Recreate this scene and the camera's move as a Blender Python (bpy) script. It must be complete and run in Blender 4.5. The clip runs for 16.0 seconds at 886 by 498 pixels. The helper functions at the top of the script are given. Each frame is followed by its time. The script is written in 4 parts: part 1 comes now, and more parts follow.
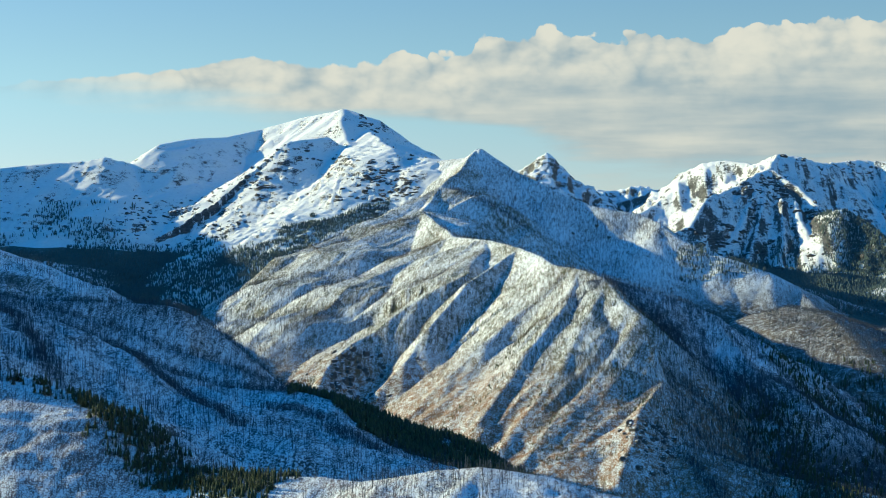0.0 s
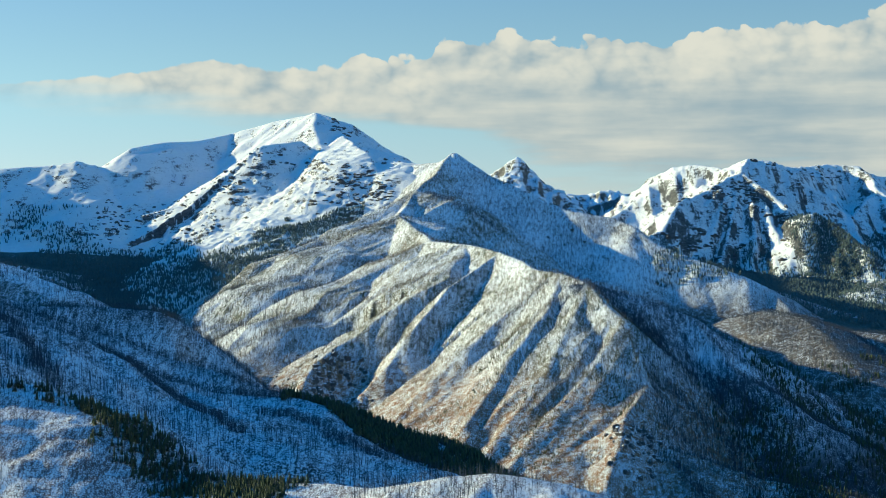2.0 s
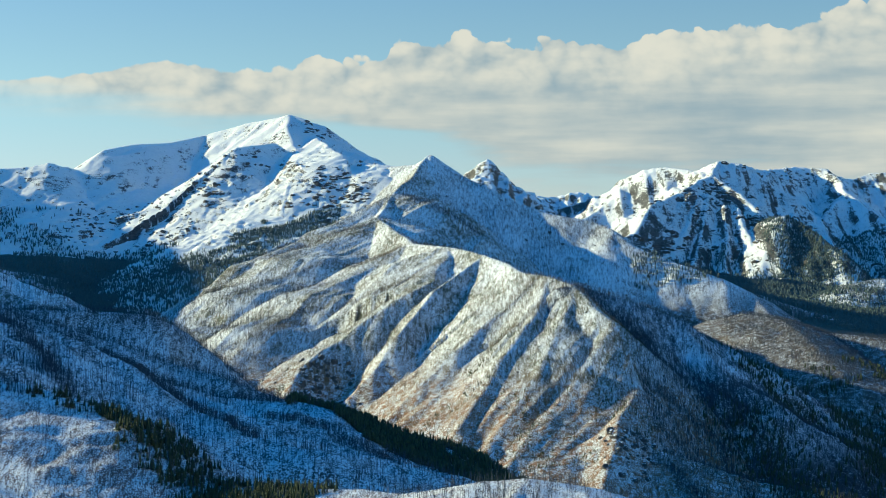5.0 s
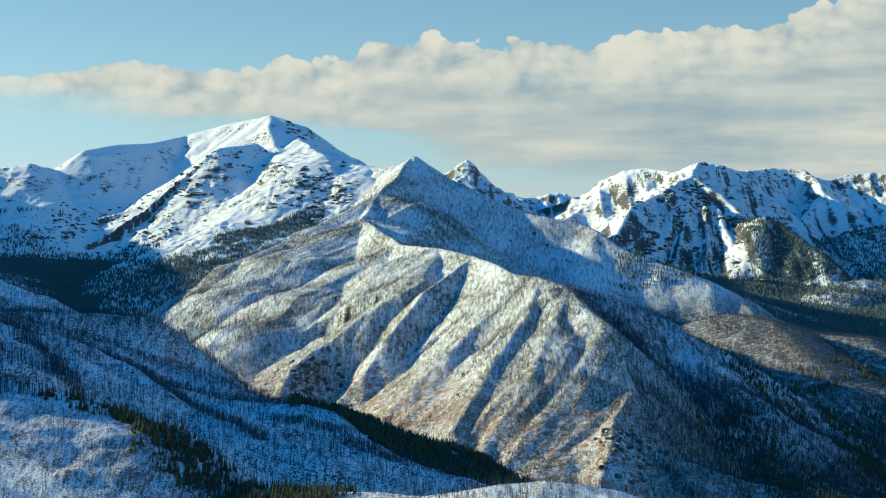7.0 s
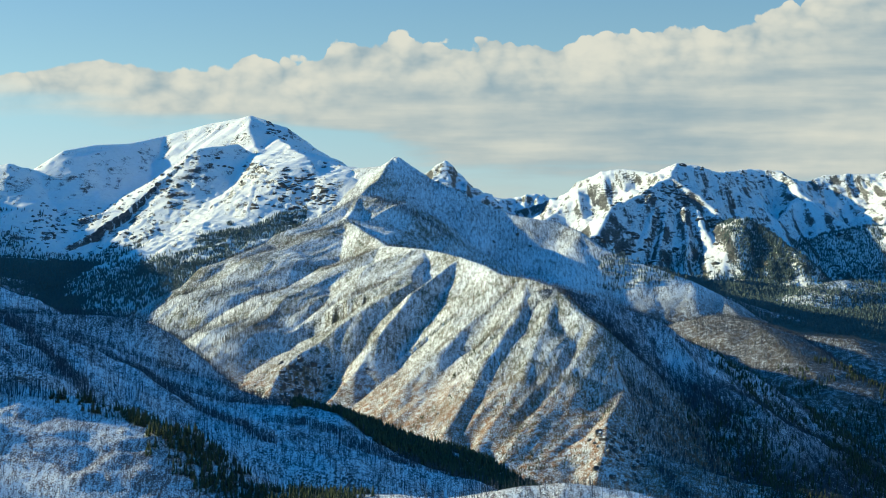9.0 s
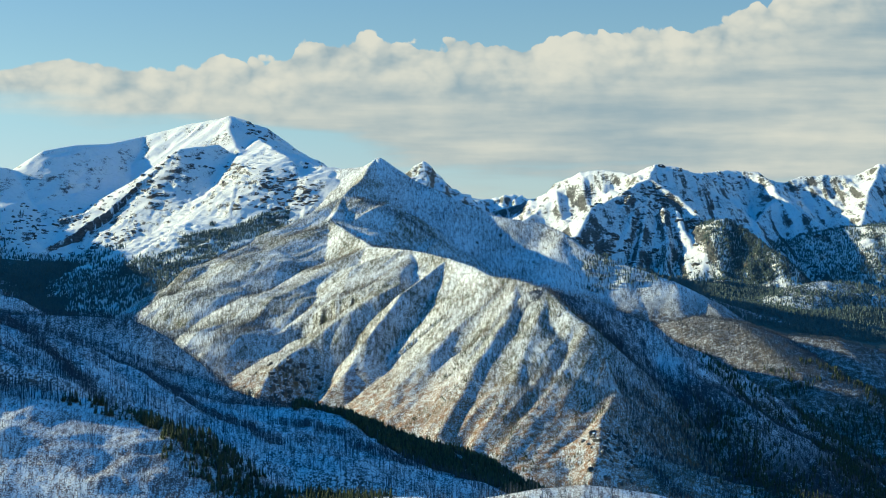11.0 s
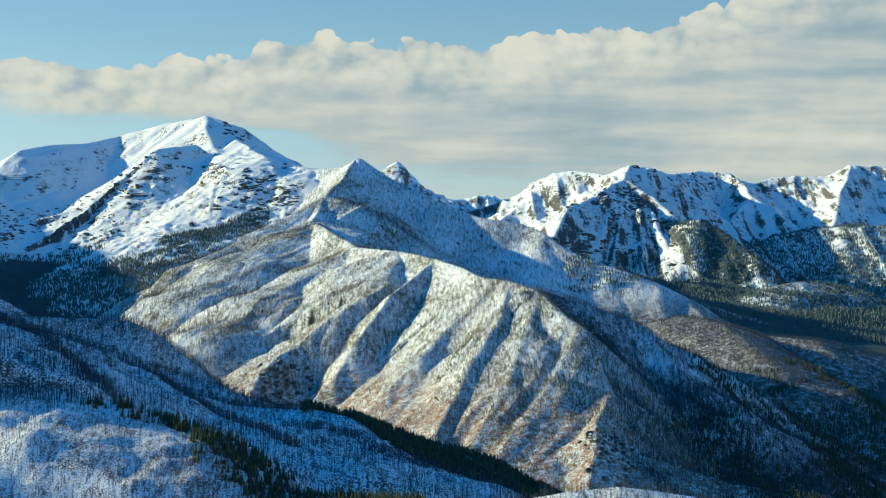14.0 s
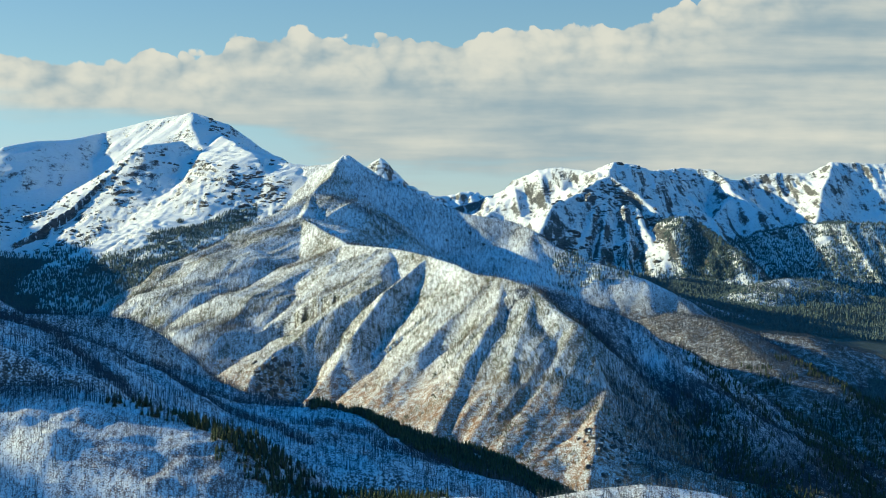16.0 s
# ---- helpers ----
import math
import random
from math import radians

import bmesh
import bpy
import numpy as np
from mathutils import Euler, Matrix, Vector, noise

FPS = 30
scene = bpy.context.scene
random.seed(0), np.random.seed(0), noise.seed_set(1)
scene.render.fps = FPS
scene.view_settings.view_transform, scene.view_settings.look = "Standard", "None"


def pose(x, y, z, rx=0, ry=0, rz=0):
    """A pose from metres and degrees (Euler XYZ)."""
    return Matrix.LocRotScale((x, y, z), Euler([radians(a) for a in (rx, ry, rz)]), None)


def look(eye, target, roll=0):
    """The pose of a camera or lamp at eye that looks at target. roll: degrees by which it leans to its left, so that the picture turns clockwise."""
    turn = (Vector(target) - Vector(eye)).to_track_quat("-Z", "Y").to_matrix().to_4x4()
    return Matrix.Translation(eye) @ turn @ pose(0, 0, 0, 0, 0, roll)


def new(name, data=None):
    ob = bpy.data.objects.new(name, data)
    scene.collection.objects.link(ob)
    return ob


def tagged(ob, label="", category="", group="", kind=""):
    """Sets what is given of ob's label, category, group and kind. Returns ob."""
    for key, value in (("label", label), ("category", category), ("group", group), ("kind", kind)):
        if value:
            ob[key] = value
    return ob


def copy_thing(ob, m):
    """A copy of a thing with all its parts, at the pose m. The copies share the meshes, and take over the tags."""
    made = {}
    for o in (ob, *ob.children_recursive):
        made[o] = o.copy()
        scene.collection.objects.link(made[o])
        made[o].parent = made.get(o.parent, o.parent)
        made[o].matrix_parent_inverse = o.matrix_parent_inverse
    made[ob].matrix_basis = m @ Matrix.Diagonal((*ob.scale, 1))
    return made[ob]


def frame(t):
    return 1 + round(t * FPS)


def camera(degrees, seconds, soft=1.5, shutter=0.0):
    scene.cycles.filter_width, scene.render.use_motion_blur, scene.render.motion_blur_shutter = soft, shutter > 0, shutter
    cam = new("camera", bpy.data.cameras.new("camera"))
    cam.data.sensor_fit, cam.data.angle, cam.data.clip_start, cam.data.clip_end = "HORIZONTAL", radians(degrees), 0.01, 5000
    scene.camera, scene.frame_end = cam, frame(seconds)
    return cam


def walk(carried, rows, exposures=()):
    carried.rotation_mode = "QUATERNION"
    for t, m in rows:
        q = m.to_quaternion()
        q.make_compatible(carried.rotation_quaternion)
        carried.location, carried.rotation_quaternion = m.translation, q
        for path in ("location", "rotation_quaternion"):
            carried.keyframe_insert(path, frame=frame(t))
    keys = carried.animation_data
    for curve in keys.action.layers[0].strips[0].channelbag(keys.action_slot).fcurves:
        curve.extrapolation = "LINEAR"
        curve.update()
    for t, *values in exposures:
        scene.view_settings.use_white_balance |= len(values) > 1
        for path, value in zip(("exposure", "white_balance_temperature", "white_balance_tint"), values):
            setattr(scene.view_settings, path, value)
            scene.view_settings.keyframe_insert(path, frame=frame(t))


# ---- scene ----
# the camera glides sideways, level, and turns slowly
cam = camera(30.0, 16.0, soft=1.0)
PATH = [
    (0.0, 115.90, 0.48, 995.03, 4.544, 0.011, -0.033),
    (0.5, 108.67, 0.44, 995.35, 4.245, 0.026, -0.005),
    (1.0, 101.44, 0.42, 995.67, 3.905, 0.056, -0.004),
    (1.5, 94.20, 0.39, 995.99, 3.533, 0.085, -0.011),
    (2.0, 86.94, 0.36, 996.28, 3.169, 0.138, -0.005),
    (2.5, 79.71, 0.33, 996.60, 2.854, 0.166, 0.016),
    (3.0, 72.46, 0.30, 996.91, 2.577, 0.185, -0.002),
    (3.5, 65.22, 0.28, 997.23, 2.336, 0.185, 0.002),
    (4.0, 57.98, 0.24, 997.54, 2.089, 0.186, 0.013),
    (6.5, 21.75, 0.09, 999.08, 0.834, 0.193, -0.001),
    (7.0, 14.51, 0.07, 999.37, 0.542, 0.198, 0.008),
    (7.5, 7.26, 0.04, 999.68, 0.269, 0.201, -0.003),
    (8.0, 0.00, 0.00, 1000.00, -0.000, 0.200, -0.000),
    (8.5, -7.24, -0.02, 1000.32, -0.288, 0.205, -0.023),
    (9.0, -14.47, -0.05, 1000.61, -0.574, 0.204, 0.000),
    (11.5, -50.70, -0.18, 1002.20, -1.947, 0.214, -0.043),
    (12.0, -57.94, -0.21, 1002.52, -2.204, 0.213, -0.037),
    (12.5, -65.18, -0.23, 1002.84, -2.447, 0.212, -0.044),
    (13.0, -72.41, -0.25, 1003.16, -2.681, 0.210, -0.055),
    (13.5, -79.65, -0.27, 1003.48, -2.905, 0.204, -0.062),
    (14.0, -86.89, -0.30, 1003.81, -3.129, 0.200, -0.064),
    (14.5, -94.13, -0.33, 1004.12, -3.355, 0.189, -0.039),
    (15.0, -101.38, -0.35, 1004.45, -3.588, 0.160, -0.079),
    (15.5, -108.60, -0.37, 1004.78, -3.818, 0.106, -0.053),
    (16.0, -115.85, -0.40, 1005.08, -4.052, 0.066, -0.067),
]
walk(cam, [(t, pose(x, y, z, 90 + pitch, roll, yaw)) for t, x, y, z, yaw, pitch, roll in PATH],
     exposures=[(0.0, 0.42, 6500, 3), (16.0, 0.38, 6500, 3)])

# ---------------------------------------------------------------- light
SUN_AZIMUTH = -75.0     # degrees from straight ahead, towards the left
SUN_HEIGHT = 18.0
to_sun = Vector((math.sin(radians(SUN_AZIMUTH)) * math.cos(radians(SUN_HEIGHT)),
                 math.cos(radians(SUN_AZIMUTH)) * math.cos(radians(SUN_HEIGHT)), math.sin(radians(SUN_HEIGHT))))
sun = new("sun", bpy.data.lights.new("sun", "SUN"))
sun.data.energy, sun.data.angle, sun.data.color = 5.0, radians(0.55), (1.0, 0.95, 0.60)
sun.matrix_world = look(to_sun * 3000 + Vector((0, 2500, 1000)), (0, 2500, 1000))


class Nodes:
    """A small writer of node trees: every call adds a node and gives back its output."""

    def __init__(self, tree):
        self.tree = tree
        tree.nodes.clear()

    def add(self, kind, **settings):
        node = self.tree.nodes.new(kind)
        for key, value in settings.items():
            setattr(node, key, value)
        return node

    def put(self, socket, value):
        if isinstance(value, bpy.types.NodeSocket):
            self.tree.links.new(value, socket)
        elif isinstance(value, tuple) and len(value) == 3 and socket.type == "RGBA":
            socket.default_value = (*value, 1.0)
        else:
            socket.default_value = value

    def math(self, operation, a, b=0.0, c=0.0):
        node = self.add("ShaderNodeMath", operation=operation)
        for socket, value in zip(node.inputs, (a, b, c)):
            self.put(socket, value)
        return node.outputs[0]

    def step(self, value, low, high):
        node = self.add("ShaderNodeMapRange", interpolation_type="SMOOTHSTEP")
        for name, v in (("Value", value), ("From Min", low), ("From Max", high)):
            self.put(node.inputs[name], v)
        return node.outputs[0]

    def mix(self, factor, a, b):
        node = self.add("ShaderNodeMix", data_type="RGBA")
        self.put(node.inputs["Factor"], factor)
        self.put(node.inputs[6], a)
        self.put(node.inputs[7], b)
        return node.outputs[2]

    def times(self, a, b):
        node = self.add("ShaderNodeMix", data_type="RGBA", blend_type="MULTIPLY")
        node.inputs["Factor"].default_value = 1.0
        self.put(node.inputs[6], a)
        self.put(node.inputs[7], b)
        return node.outputs[2]

    def noise(self, vector, scale, detail=4.0, rough=0.55, kind="FBM"):
        node = self.add("ShaderNodeTexNoise", noise_type=kind, normalize=True)
        self.put(node.inputs["Vector"], vector)
        node.inputs["Scale"].default_value = scale
        node.inputs["Detail"].default_value = detail
        node.inputs["Roughness"].default_value = rough
        return node.outputs[0]

    def mapped(self, vector, scale=(1, 1, 1), turn=(0, 0, 0), move=(0, 0, 0)):
        node = self.add("ShaderNodeMapping")
        self.put(node.inputs["Vector"], vector)
        node.inputs["Scale"].default_value = scale
        node.inputs["Rotation"].default_value = [radians(a) for a in turn]
        node.inputs["Location"].default_value = move
        return node.outputs[0]

    def split(self, vector):
        node = self.add("ShaderNodeSeparateXYZ")
        self.put(node.inputs[0], vector)
        return node.outputs

    def join(self, x, y, z):
        node = self.add("ShaderNodeCombineXYZ")
        for socket, value in zip(node.inputs, (x, y, z)):
            self.put(socket, value)
        return node.outputs[0]

    def curve(self, value, points):
        node = self.add("ShaderNodeFloatCurve")
        line = node.mapping.curves[0]
        while len(line.points) < len(points):
            line.points.new(0.5, 0.5)
        for p, (x, y) in zip(line.points, points):
            p.location = (x, y)
            p.handle_type = "AUTO"
        node.mapping.update()
        self.put(node.inputs["Value"], value)
        return node.outputs[0]


def sky_world():
    """A clear late-afternoon sky with one long bank of cumulus and streaks of stratus above the far mountains."""
    world = bpy.data.worlds.new("sky")
    scene.world = world
    world.use_nodes = True
    n = Nodes(world.node_tree)
    sky = n.add("ShaderNodeTexSky", sky_type="NISHITA", sun_disc=False)
    sky.sun_elevation, sky.sun_rotation = radians(SUN_HEIGHT), radians(SUN_AZIMUTH)
    sky.altitude, sky.air_density, sky.dust_density, sky.ozone_density = 2000, 1.0, 0.3, 2.2
    way = n.add("ShaderNodeTexCoord").outputs["Generated"]
    x, y, z = n.split(way)
    ahead = n.math("MAXIMUM", y, 0.05)
    # across and up in tenths of a radian-like unit, from the middle of the walk's outlook
    u = n.math("MULTIPLY", n.math("DIVIDE", x, ahead), 29.26)
    v = n.math("MULTIPLY", n.math("DIVIDE", z, ahead), 29.26)
    flat = n.join(u, v, 0.0)
    # top of the bank: height over the horizon, along u from -14 to +14
    share = n.math("MULTIPLY_ADD", u, 1 / 28, 0.5)
    top = n.math("MULTIPLY", n.curve(share, [(0.102, 0.255), (0.171, 0.270), (0.220, 0.274), (0.241, 0.280), (0.284, 0.296), (0.302, 0.297), (0.338, 0.287), (0.370, 0.290), (0.391, 0.305), (0.406, 0.298), (0.431, 0.303), (0.441, 0.327), (0.470, 0.332), (0.482, 0.340), (0.506, 0.335), (0.516, 0.324), (0.543, 0.340), (0.563, 0.332), (0.595, 0.330), (0.613, 0.341), (0.641, 0.346), (0.650, 0.354), (0.681, 0.354), (0.699, 0.364), (0.720, 0.384), (0.827, 0.480), (0.988, 0.620)]), 11.6)
    warp = n.noise(flat, 1.3, 3.0, 0.5)
    wu, wv = n.math("MULTIPLY_ADD", warp, 0.7, u), n.math("MULTIPLY_ADD", warp, 0.6, v)

    def heads_of(scale, smooth):
        """Round cauliflower heads: high in the middle of each cell, low in the folds between."""
        cells = n.add("ShaderNodeTexVoronoi", feature="SMOOTH_F1")
        n.put(cells.inputs["Vector"], n.join(wu, wv, 0.0))
        cells.inputs["Scale"].default_value = scale
        cells.inputs["Smoothness"].default_value = smooth
        return n.math("SUBTRACT", 0.42, cells.outputs["Distance"])

    large, little = heads_of(1.3, 0.15), heads_of(3.4, 0.12)
    fine = n.noise(flat, 7.0, 4.0, 0.55)
    # small on the thin tail to the left, tall heads to the right
    bulk = n.math("MULTIPLY_ADD", n.step(share, 0.25, 0.50), 0.7, 0.3)
    edge = n.math("SUBTRACT", top, v)
    lumps = n.math("ADD", n.math("MULTIPLY", large, 0.31), n.math("ADD", n.math("MULTIPLY", little, 0.27), n.math("MULTIPLY_ADD", fine, 0.12, -0.06)))
    edge = n.math("ADD", edge, n.math("MULTIPLY", lumps, bulk))
    body = n.step(edge, 0.0, 0.05)
    # underside: torn into level streaks
    long = n.mapped(flat, (0.16, 1.35, 1.0))
    streak = n.noise(long, 1.1, 5.0, 0.5)
    base = n.math("MULTIPLY", n.curve(share, [(0.102, 0.262), (0.159, 0.255), (0.220, 0.238), (0.274, 0.222), (0.327, 0.203), (0.374, 0.200), (0.406, 0.200), (0.434, 0.190), (0.470, 0.172), (0.506, 0.140), (0.541, 0.118), (0.577, 0.108), (0.780, 0.100), (0.988, 0.090)]), 11.6)
    under = n.math("SUBTRACT", v, base)
    under = n.math("ADD", under, n.math("MULTIPLY", n.math("MULTIPLY_ADD", streak, 3.6, -1.75), bulk))
    low = n.step(under, -0.25, 0.40)
    cover = n.math("MULTIPLY", body, low)
    # light on the heads, grey in the folds and in the long level base
    depth = n.step(edge, 0.05, 1.5)
    heads = n.math("SUBTRACT", 1.0, depth)
    from_left = n.noise(n.mapped(flat, (0.6, 1.0, 1), (0, 0, 0), (0.12, -0.16, 0)), 1.2, 4.0, 0.5)
    here = n.noise(n.mapped(flat, (0.6, 1.0, 1)), 1.2, 4.0, 0.5)
    tone = n.math("MULTIPLY", n.math("SUBTRACT", here, from_left), n.math("MULTIPLY_ADD", heads, 1.5, 0.5))
    tone = n.math("ADD", tone, n.math("MULTIPLY", n.math("ADD", n.math("MULTIPLY", large, 0.5), n.math("MULTIPLY", little, 0.45)), heads))
    tone = n.math("ADD", tone, n.math("MULTIPLY", n.math("MULTIPLY_ADD", streak, 2.3, -1.2), n.math("MULTIPLY_ADD", depth, 0.8, 0.05)))
    tone = n.math("ADD", tone, n.math("MULTIPLY_ADD", depth, -0.32, 0.80))
    tone = n.step(tone, -0.05, 1.05)
    cloud = n.mix(tone, (0.37, 0.50, 0.59), (0.95, 0.91, 0.80))
    sky_part = n.add("ShaderNodeBackground")
    n.put(sky_part.inputs["Color"], n.times(sky.outputs[0], n.mix(n.step(z, 0.10, 0.50), n.mix(n.step(z, 0.02, 0.11), (0.79, 0.77, 0.85), (0.87, 0.93, 0.86)), (0.05, 1.06, 1.80))))
    sky_part.inputs["Strength"].default_value = 0.108
    cloud_part = n.add("ShaderNodeBackground")
    n.put(cloud_part.inputs["Color"], cloud)
    cloud_part.inputs["Strength"].default_value = 0.61
    both = n.add("ShaderNodeMixShader")
    n.put(both.inputs[0], n.math("MULTIPLY", cover, n.math("MULTIPLY", n.step(y, 0.3, 0.6), 0.96)))
    n.put(both.inputs[1], sky_part.outputs[0])
    n.put(both.inputs[2], cloud_part.outputs[0])
    n.put(n.add("ShaderNodeOutputWorld").inputs["Surface"], both.outputs[0])


sky_world()

# ---------------------------------------------------------------- materials
def terrain(name, rock=(0.13, 0.115, 0.10), brush=(0.085, 0.066, 0.05), rock_from=0.34, rock_to=0.50, bare=0.5, patch=0.5,
            grain=1.0, shrubs=None, green=0.0, lean=0.0, ragged=1.0, cover=0.40, couloir=0.0, cream=0.0):
    """Snow over rock, soil and burnt brush. bare: share of brush between the drifts; patch: how far drifts and bare ground part in
    large patches; shrubs: (height, colour) of the scrub on the low slopes; green: share of living undergrowth."""
    m = bpy.data.materials.new(name)
    m.use_nodes = True
    n = Nodes(m.node_tree)
    where = n.add("ShaderNodeTexCoord").outputs["Object"]
    geo = n.add("ShaderNodeNewGeometry")
    nx, ny, nz = n.split(geo.outputs["Normal"])
    x, y, z = n.split(where)
    wide = n.noise(where, 0.011, 5.0, 0.6)
    mid = n.noise(where, 0.06 * grain, 5.0, 0.6)
    small = n.noise(where, 0.33 * grain, 4.0, 0.6)
    # streaks that run down the slopes
    down = n.noise(n.mapped(where, (1.0, 0.22, 0.22), (0, 0, lean)), 0.13 * grain, 4.0, 0.6)
    # level ledges in the rock
    ledge = n.noise(n.mapped(where, (0.26, 0.26, 1.0)), 0.10 * grain, 5.0, 0.62)
    steep = n.math("SUBTRACT", 1.0, nz)
    rough = n.math("ADD", n.math("MULTIPLY_ADD", mid, 0.40, -0.20), n.math("MULTIPLY_ADD", ledge, 0.45, -0.225))
    if couloir:
        # ribs of rock between snow-filled gullies
        fan = n.noise(n.mapped(where, (1.0, 0.12, 0.30)), 0.042, 4.0, 0.62)
        rough = n.math("ADD", rough, n.math("MULTIPLY_ADD", fan, 2.0 * couloir, -couloir))
    rocky = n.step(n.math("ADD", steep, n.math("MULTIPLY", n.math("ADD", rough, n.math("MULTIPLY_ADD", small, 0.6, -0.3)), ragged)), rock_from, rock_to)
    scrub = n.math("ADD", n.math("MULTIPLY_ADD", small, 1.1, -0.55), n.math("MULTIPLY_ADD", down, 0.6, -0.3))
    scrub = n.math("ADD", scrub, n.math("ADD", n.math("MULTIPLY_ADD", wide, patch, -0.5 * patch), n.math("MULTIPLY_ADD", mid, 0.2, -0.1)))
    scrub = n.step(n.math("ADD", scrub, bare), 0.42, 0.66)
    stone = n.mix(n.step(ledge, 0.35, 0.65), tuple(c * 0.55 for c in rock), tuple(c * 1.3 for c in rock))
    plants = n.mix(n.step(small, 0.3, 0.7), tuple(c * 0.6 for c in brush), tuple(c * 1.5 for c in brush))
    if green:
        plants = n.mix(n.math("MULTIPLY", n.step(mid, 0.42, 0.6), green), plants, (0.045, 0.06, 0.022))
        stone = n.mix(n.math("MULTIPLY", n.step(down, 0.45, 0.62), green), stone, (0.06, 0.068, 0.03))
    if shrubs:
        height, colour = shrubs
        near_foot = n.step(n.math("MULTIPLY_ADD", wide, 60.0, z), height + 62, height + 2)
        plants = n.mix(n.math("MULTIPLY", near_foot, n.step(mid, 0.36, 0.6)), plants, colour)
        scrub = n.math("MAXIMUM", scrub, n.math("MULTIPLY", near_foot, n.step(n.math("ADD", n.math("MULTIPLY", small, 0.6), n.math("MULTIPLY", mid, 0.4)), cover, cover + 0.16)))
    snow = n.mix(n.step(mid, 0.3, 0.7), (0.84, 0.85 - 0.4 * cream, 0.85 - cream), (0.92, 0.92 - 0.4 * cream, 0.91 - cream))
    colour = n.mix(rocky, n.mix(scrub, snow, plants), stone)
    surface = n.add("ShaderNodeBsdfPrincipled")
    n.put(surface.inputs["Base Color"], colour)
    n.put(surface.inputs["Roughness"], n.math("MULTIPLY_ADD", rocky, 0.2, 0.68))
    surface.inputs["Specular IOR Level"].default_value = 0.25
    bump = n.add("ShaderNodeBump")
    bump.inputs["Strength"].default_value = 0.55
    bump.inputs["Distance"].default_value = 5.0 / grain
    n.put(bump.inputs["Height"], n.math("ADD", n.math("MULTIPLY", mid, 1.2), n.math("ADD", n.math("MULTIPLY", small, 0.25), n.math("MULTIPLY", n.math("MULTIPLY", ledge, rocky), 0.6))))
    n.put(surface.inputs["Normal"], bump.outputs[0])
    n.put(n.add("ShaderNodeOutputMaterial").inputs["Surface"], surface.outputs[0])
    return m


def plain(name, dark, light, scale, roughness=0.85):
    """Bark, needles and the like: two tones by grain, varied from piece to piece."""
    m = bpy.data.materials.new(name)
    m.use_nodes = True
    n = Nodes(m.node_tree)
    where = n.add("ShaderNodeTexCoord").outputs["Object"]
    piece = n.add("ShaderNodeNewGeometry").outputs["Random Per Island"]
    grain = n.noise(where, scale, 3.0, 0.6)
    colour = n.mix(n.step(n.math("ADD", n.math("MULTIPLY", grain, 0.6), n.math("MULTIPLY", piece, 0.4)), 0.2, 0.8), dark, light)
    surface = n.add("ShaderNodeBsdfPrincipled")
    n.put(surface.inputs["Base Color"], colour)
    surface.inputs["Roughness"].default_value = roughness
    surface.inputs["Specular IOR Level"].default_value = 0.2
    n.put(n.add("ShaderNodeOutputMaterial").inputs["Surface"], surface.outputs[0])
    return m


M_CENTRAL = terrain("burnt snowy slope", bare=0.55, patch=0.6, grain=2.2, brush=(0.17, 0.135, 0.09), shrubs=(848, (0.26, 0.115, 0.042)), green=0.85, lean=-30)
# the shade's dark blue is put into the brush and shrub colours here
M_SHADE_ARM = terrain("burnt slope in shade tones", bare=0.62, patch=0.8, grain=2.0, brush=(0.056, 0.062, 0.07), shrubs=(765, (0.04, 0.046, 0.052)), lean=35, cover=0.32)
M_BACK = terrain("burnt ridge", bare=0.50, patch=0.4, grain=2.0, brush=(0.11, 0.095, 0.082), shrubs=(915, (0.12, 0.085, 0.058)), lean=10, cover=0.36)
M_PEAK = terrain("alpine snow and rock", rock=(0.11, 0.105, 0.10), bare=0.0, patch=0.3, grain=2.2, rock_from=0.27, rock_to=0.33, ragged=1.0, cream=0.07, couloir=0.28)
M_PYRAMID = terrain("pyramid rock and snow", rock=(0.13, 0.12, 0.105), bare=0.35, patch=0.3, grain=2.0, rock_from=0.27, rock_to=0.35, ragged=1.3, couloir=0.3)
M_RIGHT = terrain("craggy rock and snow", rock=(0.12, 0.115, 0.11), bare=0.36, patch=0.6, grain=2.6, rock_from=0.28, rock_to=0.36, green=0.25, ragged=1.2, couloir=0.6, cream=0.05)
M_LEFT = terrain("shaded slope with snow", bare=0.52, patch=0.35, grain=2.0, brush=(0.055, 0.055, 0.056), lean=30)
M_KNOLL = terrain("near snowy scrub", bare=0.51, patch=0.5, grain=3.2, brush=(0.13, 0.085, 0.075), lean=0)
M_GROUND = terrain("valley floor", bare=0.84, patch=0.6, grain=1.6, brush=(0.075, 0.085, 0.065), green=0.5)
M_VALLEY = terrain("forested spur", bare=0.54, patch=1.0, grain=1.6, brush=(0.075, 0.085, 0.07), green=0.3)
M_CLEARING = terrain("snowy clearing", bare=0.58, patch=0.6, grain=1.4, brush=(0.05, 0.055, 0.04))
M_ROCK = terrain("outcrop rock", rock=(0.12, 0.11, 0.10), bare=0.1, patch=0.3, grain=3.0, rock_from=0.10, rock_to=0.2)
# charred wood; the blue of shade and haze is put into its colour
M_SHADE_SNAG = plain("charred wood in shade blue", (0.036, 0.044, 0.056), (0.105, 0.115, 0.13), 0.8)
# lighter, warmer copy of the burnt wood, with sunlight put into its colour
M_SUNLIT_WOOD = plain("burnt wood in sunlit tone", (0.09, 0.07, 0.055), (0.26, 0.21, 0.16), 0.8)
M_BARK = plain("pine bark", (0.05, 0.035, 0.025), (0.12, 0.085, 0.06), 1.5)
